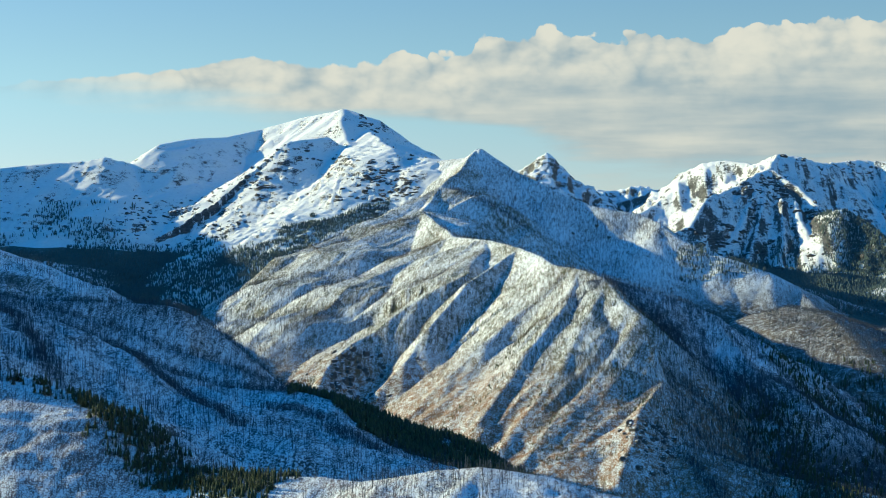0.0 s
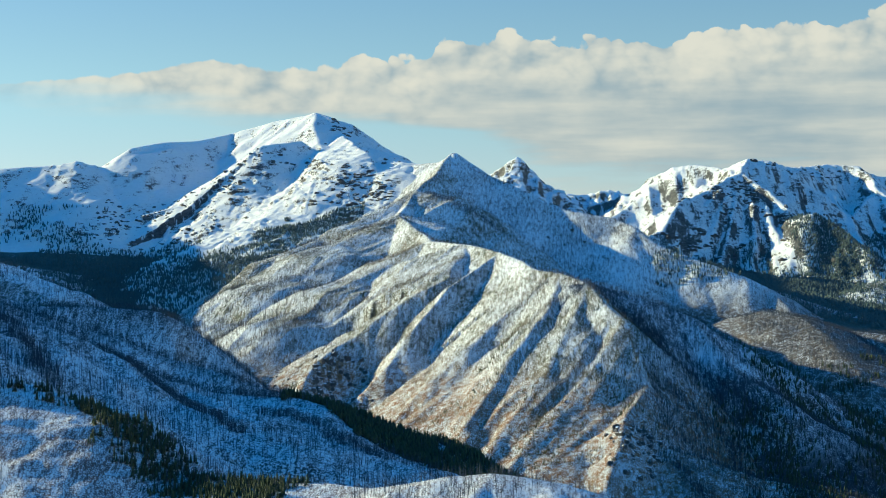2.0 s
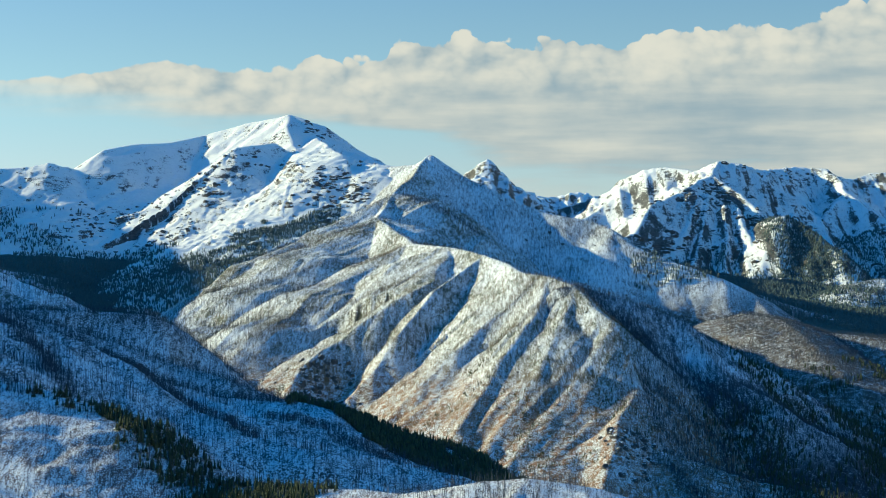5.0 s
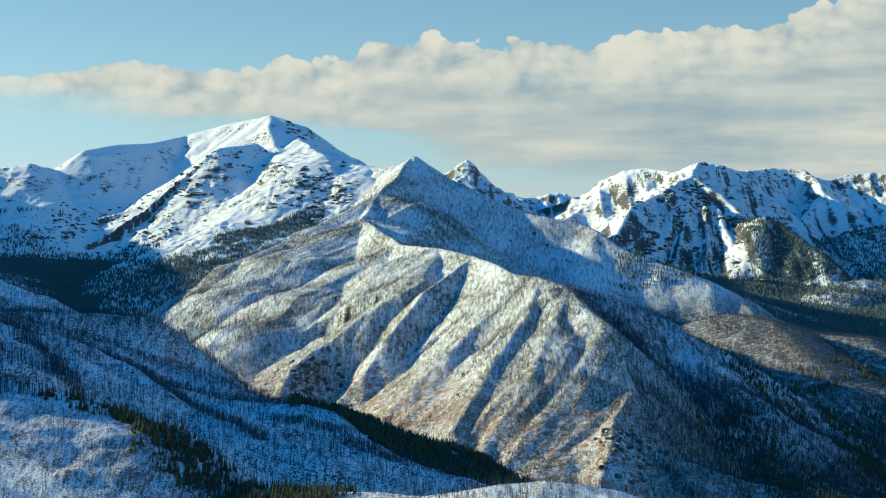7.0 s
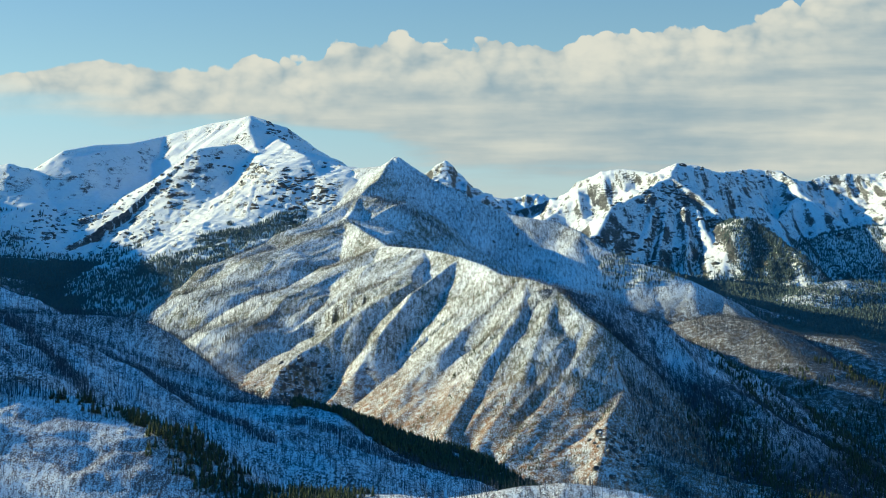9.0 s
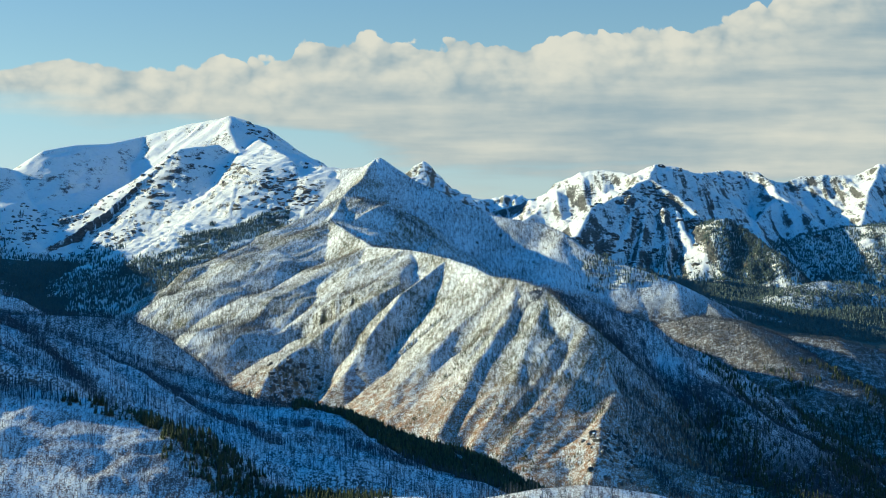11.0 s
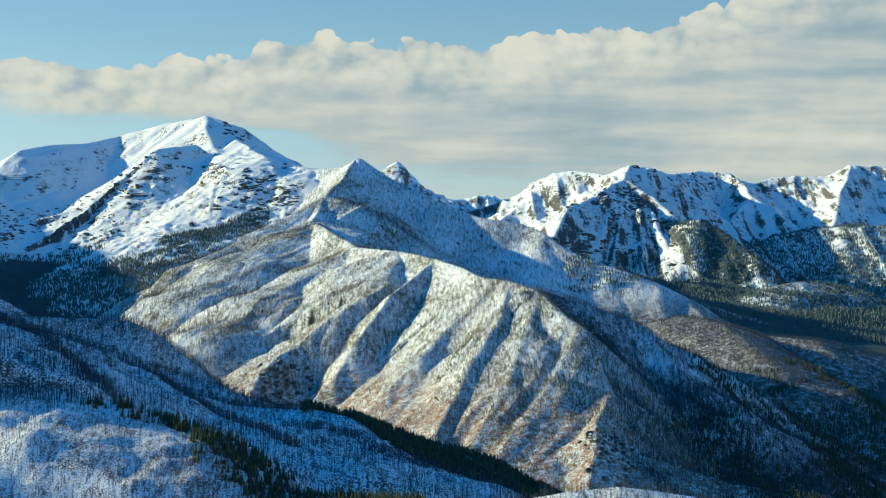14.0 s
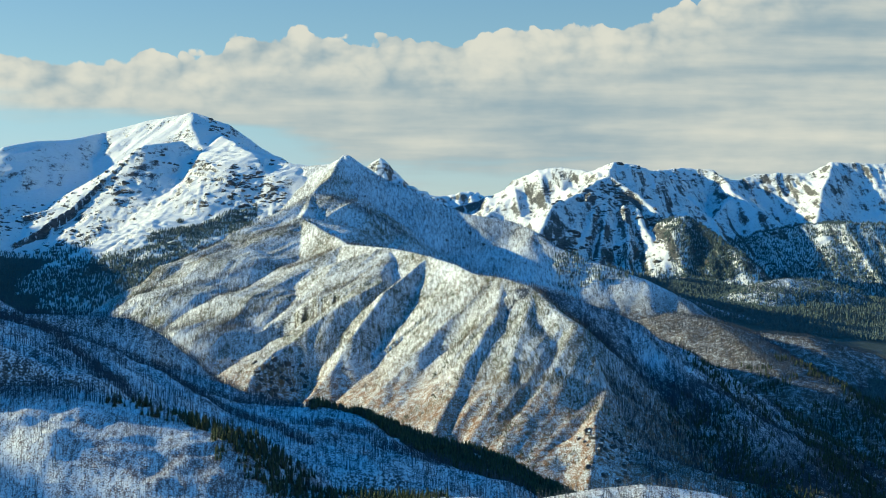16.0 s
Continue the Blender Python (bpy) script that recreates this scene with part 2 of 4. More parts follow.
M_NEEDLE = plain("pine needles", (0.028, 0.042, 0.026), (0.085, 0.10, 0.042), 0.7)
# distance haze is put into this needle colour: paler and bluer than M_NEEDLE
M_HAZED_WOODS = plain("far pine needles with haze tint", (0.075, 0.11, 0.105), (0.125, 0.16, 0.14), 0.05)

# ---------------------------------------------------------------- the land
RIDGES = {}


def ridge(group, left, right, *line):
    """One crest of a mountain: the fall on its left and on its right (walking along it) and its turning points."""
    RIDGES.setdefault(group, []).append((left, right, np.array(line, float)))


ridge("central", 0.85, 0.85, (-76, 3332, 1199), (-104, 3230, 1147), (-131, 3150, 1114), (-150, 2990, 1064), (-86, 2690, 1016), (-21, 2540, 1010), (33, 2415, 997), (93, 2260, 973), (126, 2211, 969), (156, 2160, 958), (200, 2056, 915), (205, 2010, 883), (219, 1950, 841), (186, 1840, 809))
ridge("central", 0.25, 0.6, (-131, 3150, 1114), (-230, 3010, 1056), (-336, 2860, 999), (-402, 2720, 936), (-397, 2560, 883))
ridge("central", 0.25, 0.25, (-86, 2690, 1016), (-196, 2560, 957), (-263, 2450, 909), (-290, 2330, 849), (-255, 2230, 818))
ridge("central", 0.25, 0.25, (-150, 2990, 1064), (-254, 2820, 1011), (-324, 2680, 955), (-380, 2560, 896))
ridge("central", 1.0, 0.3, (-21, 2540, 1010), (-38, 2375, 963), (-67, 2345, 946), (-106, 2320, 923), (-137, 2300, 900), (-159, 2280, 880), (-182, 2252, 866), (-202, 2222, 850), (-214, 2190, 828))
ridge("central", 0.95, 1.1, (33, 2415, 997), (-3, 2370, 973), (-39, 2310, 949), (-72, 2235, 892), (-101, 2195, 847), (-136, 2170, 812))
ridge("central", 0.6, 0.75, (115, 2226, 972), (64, 2190, 922), (4, 2120, 876), (-38, 2075, 838), (-83, 2035, 801), (-112, 2000, 775))
ridge("central", 0.75, 0.65, (126, 2211, 969), (102, 2110, 918), (52, 2000, 857), (1, 1885, 798))
ridge("central", 0.6, 0.6, (156, 2160, 958), (143, 2080, 915), (92, 1970, 853), (39, 1850, 786))
ridge("central", 0.38, 0.6, (200, 2056, 915), (153, 1985, 865), (108, 1900, 819), (66, 1820, 774))
ridge("central", 0.5, 0.6, (219, 1950, 841), (165, 1890, 813), (108, 1800, 767))
ridge("central", 0.9, 0.6, (186, 1840, 809), (182, 1800, 788), (168, 1740, 752))
ridge("central", 0.95, 0.75, (156, 2160, 958), (200, 2056, 915), (205, 2010, 883), (219, 1950, 841), (195, 1860, 813))
ridge("shaded_arm", 0.7, 0.75, (156, 2170, 958), (207, 2190, 942), (245, 2200, 929), (295, 2180, 911), (320, 2120, 876), (337, 2060, 847), (377, 2020, 827), (402, 2000, 802), (442, 1970, 765), (472, 1930, 724))
ridge("back_ridge", 0.75, 0.8, (-182, 3450, 1178), (-108, 3370, 1183), (-76, 3332, 1199), (-56, 3325, 1174), (7, 3290, 1145), (73, 3240, 1112), (159, 3190, 1077), (233, 3150, 1062), (271, 3100, 1043), (329, 3050, 1006), (375, 3000, 981), (460, 2950, 954), (504, 2931, 933))
ridge("back_ridge", 0.6, 0.5, (504, 2931, 933), (532, 2850, 889), (604, 2780, 868), (702, 2731, 861), (799, 2700, 835), (920, 2650, 784))
ridge("back_ridge", 0.3, 0.34, (467, 2794, 899), (517, 2719, 891), (536, 2500, 848), (568, 2441, 827), (640, 2300, 772), (730, 2150, 708))
ridge("back_ridge", 0.5, 0.5, (468, 3000, 947), (569, 3050, 912), (663, 3050, 886), (724, 3000, 863))
ridge("snow_peak", 0.8, 0.68, (-1396, 3450, 1143), (-1177, 3500, 1163), (-1021, 3540, 1183), (-951, 3550, 1187), (-905, 3556, 1196), (-851, 3600, 1183), (-834, 3630, 1206), (-815, 3668, 1232), (-759, 3740, 1249), (-701, 3840, 1259), (-637, 3935, 1284), (-526, 3905, 1312), (-456, 3875, 1320), (-431, 3866, 1326), (-387, 3850, 1312))
ridge("snow_peak", 0.8, 0.7, (-433, 3640, 1245), (-485, 3585, 1233), (-502, 3565, 1227))
ridge("snow_peak", 1.15, 1.1, (-502, 3565, 1226), (-527, 3538, 1207), (-536, 3490, 1150), (-583, 3460, 1105), (-667, 3430, 1093), (-746, 3400, 1069), (-797, 3370, 1026), (-817, 3300, 979))
ridge("snow_peak", 0.38, 0.55, (-274, 3680, 1214), (-342, 3520, 1158), (-414, 3420, 1106), (-471, 3330, 1058), (-534, 3230, 999))
ridge("snow_peak", 0.95, 0.95, (-229, 3640, 1208), (-225, 3400, 1141), (-293, 3250, 1073), (-377, 3120, 1022))
ridge("snow_peak", 0.95, 0.95, (-527, 3538, 1207), (-509, 3430, 1118), (-549, 3320, 1047))
ridge("snow_peak", 0.95, 0.95, (-667, 3430, 1093), (-674, 3320, 1024), (-683, 3230, 974))
ridge("snow_peak", 0.7, 0.7, (-905, 3556, 1196), (-906, 3470, 1120), (-957, 3400, 1059))
ridge("snow_peak", 0.7, 0.7, (-815, 3668, 1232), (-827, 3590, 1148), (-902, 3500, 1061))
ridge("snow_peak", 0.6, 0.6, (-1177, 3500, 1163), (-1081, 3350, 1058), (-923, 3200, 979))
ridge("snow_peak", 0.45, 0.5, (-342, 3790, 1260), (-390, 3690, 1203), (-423, 3600, 1159), (-461, 3510, 1119))
ridge("snow_peak", 0.8, 0.8, (-387, 3850, 1312), (-364, 3820, 1275))
ridge("snow_peak", 0.34, 0.6, (-431, 3866, 1326), (-400, 3680, 1242), (-385, 3581, 1196), (-390, 3520, 1155), (-440, 3440, 1112))
ridge("snow_peak", 0.8, 0.34, (-364, 3820, 1275), (-324, 3660, 1245), (-276, 3514, 1211), (-232, 3500, 1195), (-170, 3450, 1183))
ridge("snow_peak", 0.8, 0.6, (-170, 3450, 1183), (-109, 3400, 1178))
ridge("pyramid_peak", 0.9, 1.0, (-231, 4700, 1194), (-103, 4690, 1210), (-22, 4670, 1231), (14, 4666, 1254), (35, 4666, 1266), (62, 4660, 1244), (105, 4640, 1200), (171, 4600, 1156), (228, 4560, 1111))
ridge("pyramid_peak", 0.9, 0.9, (35, 4666, 1266), (56, 4560, 1181), (116, 4450, 1100))
ridge("pyramid_peak", 0.5, 0.5, (179, 4800, 1166), (243, 4860, 1168), (301, 4870, 1178), (359, 4860, 1164))
ridge("right_mountain", 0.8, 0.78, (234, 4680, 1126), (316, 4600, 1152), (368, 4560, 1170), (409, 4500, 1201), (458, 4450, 1224), (494, 4430, 1230), (534, 4390, 1224), (571, 4330, 1215), (592, 4270, 1223), (619, 4230, 1234), (680, 4270, 1231), (738, 4400, 1223), (804, 4560, 1229), (913, 4711, 1246), (986, 4700, 1243), (1014, 4650, 1216), (1065, 4680, 1206), (1110, 4700, 1226), (1180, 4690, 1231), (1252, 4660, 1228), (1322, 4626, 1261), (1471, 4600, 1253), (1658, 4550, 1204))
ridge("right_mountain", 1.1, 1.1, (619, 4230, 1234), (597, 4140, 1197), (583, 4070, 1147), (597, 3960, 1055), (600, 3850, 962))
ridge("right_mountain", 1.0, 0.9, (597, 4140, 1197), (503, 4020, 1146), (432, 3940, 1116), (384, 3820, 1047), (345, 3790, 1034))
ridge("right_mountain", 1.1, 1.2, (597, 4140, 1197), (647, 4060, 1147), (698, 3960, 1089), (697, 3840, 1014), (692, 3740, 950))
ridge("right_mountain", 1.2, 1.2, (581, 4060, 1147), (529, 3910, 1041), (499, 3780, 950))
ridge("right_mountain", 0.95, 0.9, (688, 3900, 1079), (718, 3850, 1087), (752, 3820, 1067), (789, 3750, 1027), (817, 3700, 1001))
ridge("right_mountain", 0.8, 0.8, (1014, 4650, 1216), (992, 4450, 1161), (902, 4250, 1089))
ridge("right_mountain", 0.8, 0.8, (992, 4450, 1161), (1040, 4250, 1096), (1087, 4100, 1043))
ridge("right_mountain", 0.8, 0.8, (1322, 4626, 1261), (1235, 4430, 1168), (1156, 4250, 1074))
ridge("right_mountain", 0.6, 0.6, (1016, 4150, 1058), (1087, 4100, 1071), (1185, 4050, 1078), (1334, 4000, 1070))
ridge("right_mountain", 1.2, 1.2, (541, 4020, 1150), (465, 3930, 1082), (411, 3810, 1002))
ridge("right_mountain", 1.2, 1.2, (558, 4005, 1136), (501, 3900, 1055), (460, 3780, 976))
ridge("right_mountain", 1.2, 1.2, (571, 3990, 1122), (545, 3880, 1041), (506, 3740, 957))
ridge("right_mountain", 1.2, 1.2, (603, 3980, 1116), (597, 3870, 1041), (569, 3730, 951))
ridge("right_mountain", 1.2, 1.2, (631, 3980, 1110), (641, 3860, 1041), (626, 3730, 957))
ridge("right_mountain", 0.5, 0.6, (409, 4500, 1201), (336, 4350, 1117), (256, 4250, 1077))
# the foreground ridge: a shelf that falls to the right along this edge and stays level towards the camera
SHELF = np.array(((-584, 1420, 991), (-453, 1420, 964), (-364, 1412, 943), (-332, 1400, 929), (-277, 1390, 906), (-230, 1390, 887), (-195, 1410, 876), (-155, 1440, 870), (-110, 1440, 864), (-80, 1430, 859), (-41, 1425, 847), (-12, 1420, 838), (13, 1420, 833), (41, 1400, 821), (78, 1380, 803), (110, 1370, 781)), float)
ridge("left_ridge", 0.9, 0.6, (-667, 1620, 984), (-486, 1610, 956), (-429, 1600, 945), (-374, 1600, 928), (-322, 1600, 912), (-282, 1610, 895), (-250, 1610, 885), (-214, 1600, 877), (-189, 1610, 867), (-157, 1620, 856))
ridge("left_ridge", 1.0, 0.95, (-678, 1830, 941), (-513, 1800, 939), (-443, 1790, 938), (-382, 1805, 935), (-330, 1808, 932), (-296, 1830, 913), (-273, 1840, 893), (-246, 1850, 868), (-224, 1850, 848))
ridge("valley_spur", 0.5, 0.5, (-1112, 2350, 1075), (-930, 2400, 1045), (-817, 2480, 1010), (-738, 2560, 975), (-689, 2640, 938), (-645, 2720, 910))
ridge("valley_spur", 0.4, 0.4, (-876, 2900, 981), (-747, 3020, 953), (-653, 3060, 949), (-576, 3100, 959))
ridge("clearing_hill", 0.4, 0.3, (792, 3380, 940), (846, 3410, 949), (915, 3420, 940))
ridge("knoll", 0.5, 0.25, (-679, 1180, 988), (-509, 1160, 957), (-399, 1130, 937), (-317, 1100, 923), (-266, 1075, 915), (-242, 1066, 910), (-229, 1058, 903), (-218, 1040, 893), (-200, 1030, 883), (-172, 1018, 873), (-142, 1005, 863), (-112, 985, 860), (-74, 970, 860), (-31, 955, 863), (-8, 945, 861), (21, 938, 866), (43, 932, 871), (65, 930, 873), (84, 928, 871), (103, 925, 868), (125, 920, 862), (155, 915, 849))
ridge("knoll", 0.5, 0.5, (-228, 1050, 902), (-231, 990, 882), (-248, 950, 864), (-260, 900, 850))
ridge("knoll", 0.5, 0.5, (-317, 1100, 923), (-321, 1040, 897), (-330, 980, 873))
ridge("knoll", 0.5, 0.5, (65, 930, 873), (53, 880, 865))
ridge("knoll", 0.5, 0.5, (-31, 955, 863), (-38, 900, 853))
# unseen range added to the left, before the sun; its crest shapes the shade
ridge("left_range", .9, .9, (-1850, 300, 1215), (-1820, 1250, 1376), (-1810, 1350, 1387), (-1810, 1380, 1394), (-1810, 1410, 1399), (-1810, 1440, 1407), (-1800, 1488, 1420), (-1800, 1518, 1468), (-1800, 1630, 1464), (-1800, 2160, 1452), (-1800, 2250, 1395), (-1800, 2300, 1330), (-1800, 2766, 1308), (-1800, 3072, 1393), (-1800, 3491, 1427), (-1820, 3801, 1437), (-1840, 4000, 1415), (-1900, 4550, 1400))


def lattice(ix, iy, seed):
    h = (ix * 374761393 + iy * 668265263 + seed * 974711) & 0xFFFFFFFF
    h = ((h ^ (h >> 13)) * 1274126177) & 0xFFFFFFFF
    return ((h ^ (h >> 16)) & 0xFFFF) / 65535.0


def value_noise(x, y, seed):
    """Smooth noise of unit cells, -1 to 1."""
    ix, iy = np.floor(x).astype(np.int64), np.floor(y).astype(np.int64)
    fx, fy = x - ix, y - iy
    fx, fy = fx * fx * fx * (fx * (fx * 6 - 15) + 10), fy * fy * fy * (fy * (fy * 6 - 15) + 10)
    a, b = lattice(ix, iy, seed), lattice(ix + 1, iy, seed)
    c, d = lattice(ix, iy + 1, seed), lattice(ix + 1, iy + 1, seed)
    return 2 * (a + (b - a) * fx + (c - a) * fy + (a - b - c + d) * fx * fy) - 1


def fractal(x, y, size, seed, octaves=5, fade=0.5, sharp=False):
    total, gain = np.zeros_like(x), 1.0
    for k in range(octaves):
        wave = value_noise(x / size * 2 ** k + 17.3 * k, y / size * 2 ** k - 9.1 * k, seed + k)
        total += gain * ((0.5 - np.abs(wave)) * 2 if sharp else wave)
        gain *= fade
    return total


def floor_height(x, y):
    """The valley floors, which climb away from the camera and fall to the right."""
    z = 700 + 0.19 * (np.clip(y, 1800, 3200) - 1800) + 0.06 * np.clip(y - 3200, 0, 1700) + 0.06 * np.clip(y - 1800, -1800, 0)
    z = z - 0.085 * np.clip(x, 0, 1500) * np.clip((y - 1500) / 500, 0, 1) - 0.02 * np.clip(x, -1500, 0)
    z = z - 0.5 * np.clip(y - 4900, 0, 300)
    return z + 10 * fractal(x, y, 260, 91, 4) + 14 * np.clip((y - 2800) / 300, 0, 1) * fractal(x, y, 330, 77, 3)


# wander, gully depth, gully size, gully stretch and bearing, roughness, ledge depth, ledge spacing
CHARACTER = {
    "central": (8, 2.6, 40, 5.0, 32, 0.8, 0.0, 20),
    "shaded_arm": (6, 8, 60, 2.6, -42, 2.0, 0.0, 20),
    "back_ridge": (9, 4, 120, 2.4, -18, 1.2, 0.0, 20),
    "snow_peak": (9, 2.2, 50, 4.0, 38, 0.9, 1.0, 13),
    "pyramid_peak": (7, 15, 60, 2.0, 0, 6.0, 0.5, 18),
    "right_mountain": (9, 8, 60, 4.5, 0, 1.6, 0.35, 13),
    "left_ridge": (7, 7, 110, 2.4, -35, 2.0, 0.0, 20),
    "valley_spur": (9, 8, 140, 2.0, -20, 2.5, 0.0, 20),
    "clearing_hill": (6, 4, 60, 1.5, 0, 1.5, 0.0, 20),
    "knoll": (3, 3.0, 60, 1.5, 0, 1.3, 0.0, 20),
    "left_range": (20, 25, 200, 1.5, 0, 8.0, 0.0, 20),
}


# the stretch of the plan that each mountain's sheet covers: x from, to, y from, to; and its mesh width
EXTENT = {
    "central": np.array((-620, 480, 1400, 3400)),
    "shaded_arm": np.array((100, 760, 1500, 2450)),
    "back_ridge": np.array((-300, 1700, 1500, 3700)),
    "snow_peak": np.array((-1900, 250, 2600, 4400)),
    "pyramid_peak": np.array((-500, 600, 4100, 4990)),
    "right_mountain": np.array((100, 2300, 3300, 4990)),
    "left_ridge": np.array((-1300, 420, 950, 2200)),
    "valley_spur": np.array((-1500, -200, 1900, 3500)),
    "clearing_hill": np.array((650, 1150, 3150, 3600)),
    "knoll": np.array((-800, 360, 740, 1320)),
    "left_range": np.array((-3300, -1000, -600, 4990)),
}


def mountain_height(group, x, y):
    wander, gully, size, stretch, bearing, rough, ledges, spacing = CHARACTER[group]
    seed = 7 * (1 + sorted(CHARACTER).index(group))
    wx = x + wander * fractal(x, y, 130, seed, 3)
    wy = y + wander * fractal(x, y, 130, seed + 40, 3)
    best = np.full(x.shape, -1e9)
    crest = best.copy()
    away = np.full(x.shape, 1e9)
    cliffs = np.full(x.shape, 1e9 if group == "snow_peak" else 0.0)
    for k, (left, right, line) in enumerate(RIDGES[group]):
        for step, (a, b) in enumerate(zip(line[:-1], line[1:])):
            run = b[:2] - a[:2]
            length = run @ run
            s = np.clip(((wx - a[0]) * run[0] + (wy - a[1]) * run[1]) / length, 0, 1)
            dx, dy = wx - a[0] - s * run[0], wy - a[1] - s * run[1]
            far = np.hypot(dx, dy)
            fall = np.where(run[0] * dy - run[1] * dx > 0, left, right)
            if group == "central" and k in (0, 12):
                # the broken end of a crest falls away steeply to all sides
                fall = np.where((s <= 0) | (s >= 1), 0.9, fall)
            elif group == "central" and k > 3:
                fall = np.where(s <= 0, 0.95 if step == 0 else max(left, right), np.where(s >= 1, max(left, right), fall))
            # rounded on the crest, a little flatter far below
            drop = fall * (np.sqrt(far * far + 9.0) - 3.0) + np.maximum(0.66 - fall, 0) * np.maximum(far - 90, 0) * (fall < 0.35)
            drop = drop - 0.0004 * np.minimum(far, 350) ** 2 * fall
            best = np.maximum(best, a[2] + s * (b[2] - a[2]) - drop)
            if k in (0, 12):
                crest = np.maximum(crest, a[2] + s * (b[2] - a[2]) - drop)
            away = np.minimum(away, far)
            if k in (2, 3, 4, 5, 6, 7):
                cliffs = np.minimum(cliffs, far)
    if group == "left_ridge":
        edge = np.interp(wx, SHELF[:, 0], SHELF[:, 1])
        shelf = np.interp(wx, SHELF[:, 0], SHELF[:, 2]) - 0.7 * np.maximum(0, wx - SHELF[-1, 0])
        near = edge - wy
        shelf = shelf - 0.55 * np.maximum(0, -near) - 0.02 * np.maximum(near, 0) - 1.2 * np.maximum(0, near - 300)
        shelf = shelf + 30 * np.clip((-wx - 110) / 150, 0, 1) * np.clip(near / 300, 0, 1)
        away = np.minimum(away, np.abs(near))
        best = np.maximum(best, shelf)
    if group == "central":
        # the shaded flank past the crest belongs to the crest alone, not to the ribs of the sunny side
        side = np.interp(wy, (1700, 1840, 1950, 2010, 2056, 2160, 2211, 2260, 2400), (200, 186, 219, 205, 200, 156, 126, 93, 33))
        best = np.minimum(best, crest + 2.0 * np.maximum(0, side + 6 - wx) + 1.5 * np.maximum(0, 1850 - wy) + 3.0 * np.maximum(0, wy - 2300))
        calm = np.clip(1.1 - (wx - side) / 45, 0.25, 1)
        gully, rough = gully * calm, rough * np.clip(calm + 0.2, 0, 1)
    c, s = math.cos(radians(bearing)), math.sin(radians(bearing))
    gx, gy = x * c - y * s, (x * s + y * c) / stretch
    flank = np.clip(away / (0.5 * size), 0.08, 1.0)
    best = best + gully * flank * (fractal(gx, gy, size, seed + 80, 4, 0.5, True) - 0.3)
    best = best + rough * np.clip(away / 25, 0.35, 1.0) * fractal(x, y, 26, seed + 120, 4, 0.55)
    if ledges:
        tilt = best + 0.05 * x + 9 * fractal(x, y, 110, seed + 160, 4)
        zone = np.clip(1.3 - cliffs / 60, 0, 1)
        if group == "snow_peak":
            # crags below the smooth snow bowls
            brow = np.where(x > -555, 1198, 1082) + 22 * fractal(x, y, 60, seed + 300, 3)
            zone = np.maximum(0.6 * zone, np.clip((brow - best) / 22, 0, 1) * np.clip(0.55 + 1.1 * fractal(x, y, 75, seed + 310, 3), 0, 1))
        best = best + (2.6 if group == "snow_peak" else 2.0) * zone * fractal(x, y, 19, seed + 240, 3, 0.6, group == "snow_peak")
        wall = np.clip(1.5 * fractal(x, y, 90, seed + 200, 4) + 0.4, 0, 1) * zone
        best = best + ledges * wall * spacing / (2 * math.pi) * np.sin(2 * math.pi * tilt / spacing)
        best = best + 0.5 * ledges * wall * spacing / (5 * math.pi) * np.sin(5 * math.pi * tilt / spacing)
    return best


def all_heights(x, y, but=None):
    best = floor_height(x, y) if but != "floor" else np.full(x.shape, -1e9)
    for group in RIDGES:
        if group == but:
            continue
        line = np.concatenate([r[2] for r in RIDGES[group]])
        low, high = line.min(0)[:2] - 700, line.max(0)[:2] + 700
        bounds = EXTENT[group]
        low, high = np.maximum(low, bounds[0::2]), np.minimum(high, bounds[1::2])
        near = (x > low[0]) & (x < high[0]) & (y > low[1]) & (y < high[1])
        if near.any():
            best[near] = np.maximum(best[near], mountain_height(group, x[near], y[near]))
    return best


def mesh_of(name, points, faces, material):
    """A mesh from arrays of points and of triangles or quads."""
    mesh = bpy.data.meshes.new(name)
    sides = faces.shape[1]
    mesh.vertices.add(len(points))
    mesh.vertices.foreach_set("co", np.ascontiguousarray(points, np.float32).ravel())
    mesh.loops.add(faces.size)
    mesh.loops.foreach_set("vertex_index", np.ascontiguousarray(faces, np.int32).ravel())
    mesh.polygons.add(len(faces))
    mesh.polygons.foreach_set("loop_start", np.arange(0, faces.size, sides, dtype=np.int32))
    mesh.update(calc_edges=True)
    mesh.validate()
    mesh.materials.append(material)
    return mesh


def sheet(name, group, xs, ys, material, overlap=7.0):
    """The part of the land that belongs to one mountain, as a fine sheet that dips a little under its neighbours."""
    gx, gy = np.meshgrid(xs.astype(float), ys.astype(float))
    x, y = gx.ravel(), gy.ravel()
    z = floor_height(x, y) if group == "floor" else mountain_height(group, x, y)
    keep = (z > all_heights(x, y, group) - overlap).reshape(gx.shape)
    ok = keep[:-1, :-1] | keep[1:, :-1] | keep[:-1, 1:] | keep[1:, 1:]
    i = np.arange(x.size).reshape(gx.shape)
    faces = np.stack([i[:-1, :-1], i[:-1, 1:], i[1:, 1:], i[1:, :-1]], -1)[ok]
    used, back = np.unique(faces, return_inverse=True)
    points = np.stack([x, y, z], 1)[used]
    mesh = mesh_of(name, points, back.reshape(-1, 4), material)
    mesh.polygons.foreach_set("use_smooth", np.ones(len(mesh.polygons), bool))
    return new(name, mesh)


def structure(ob, label, category):
    return tagged(ob, label, category, kind="structure")


ground = sheet("ground", "floor", np.arange(-5000, 5001, 50.0), np.arange(-1200, 6501, 50.0), M_GROUND, 1e9)
structure(ground, "snow-dusted valley floor between the mountains", "ground")


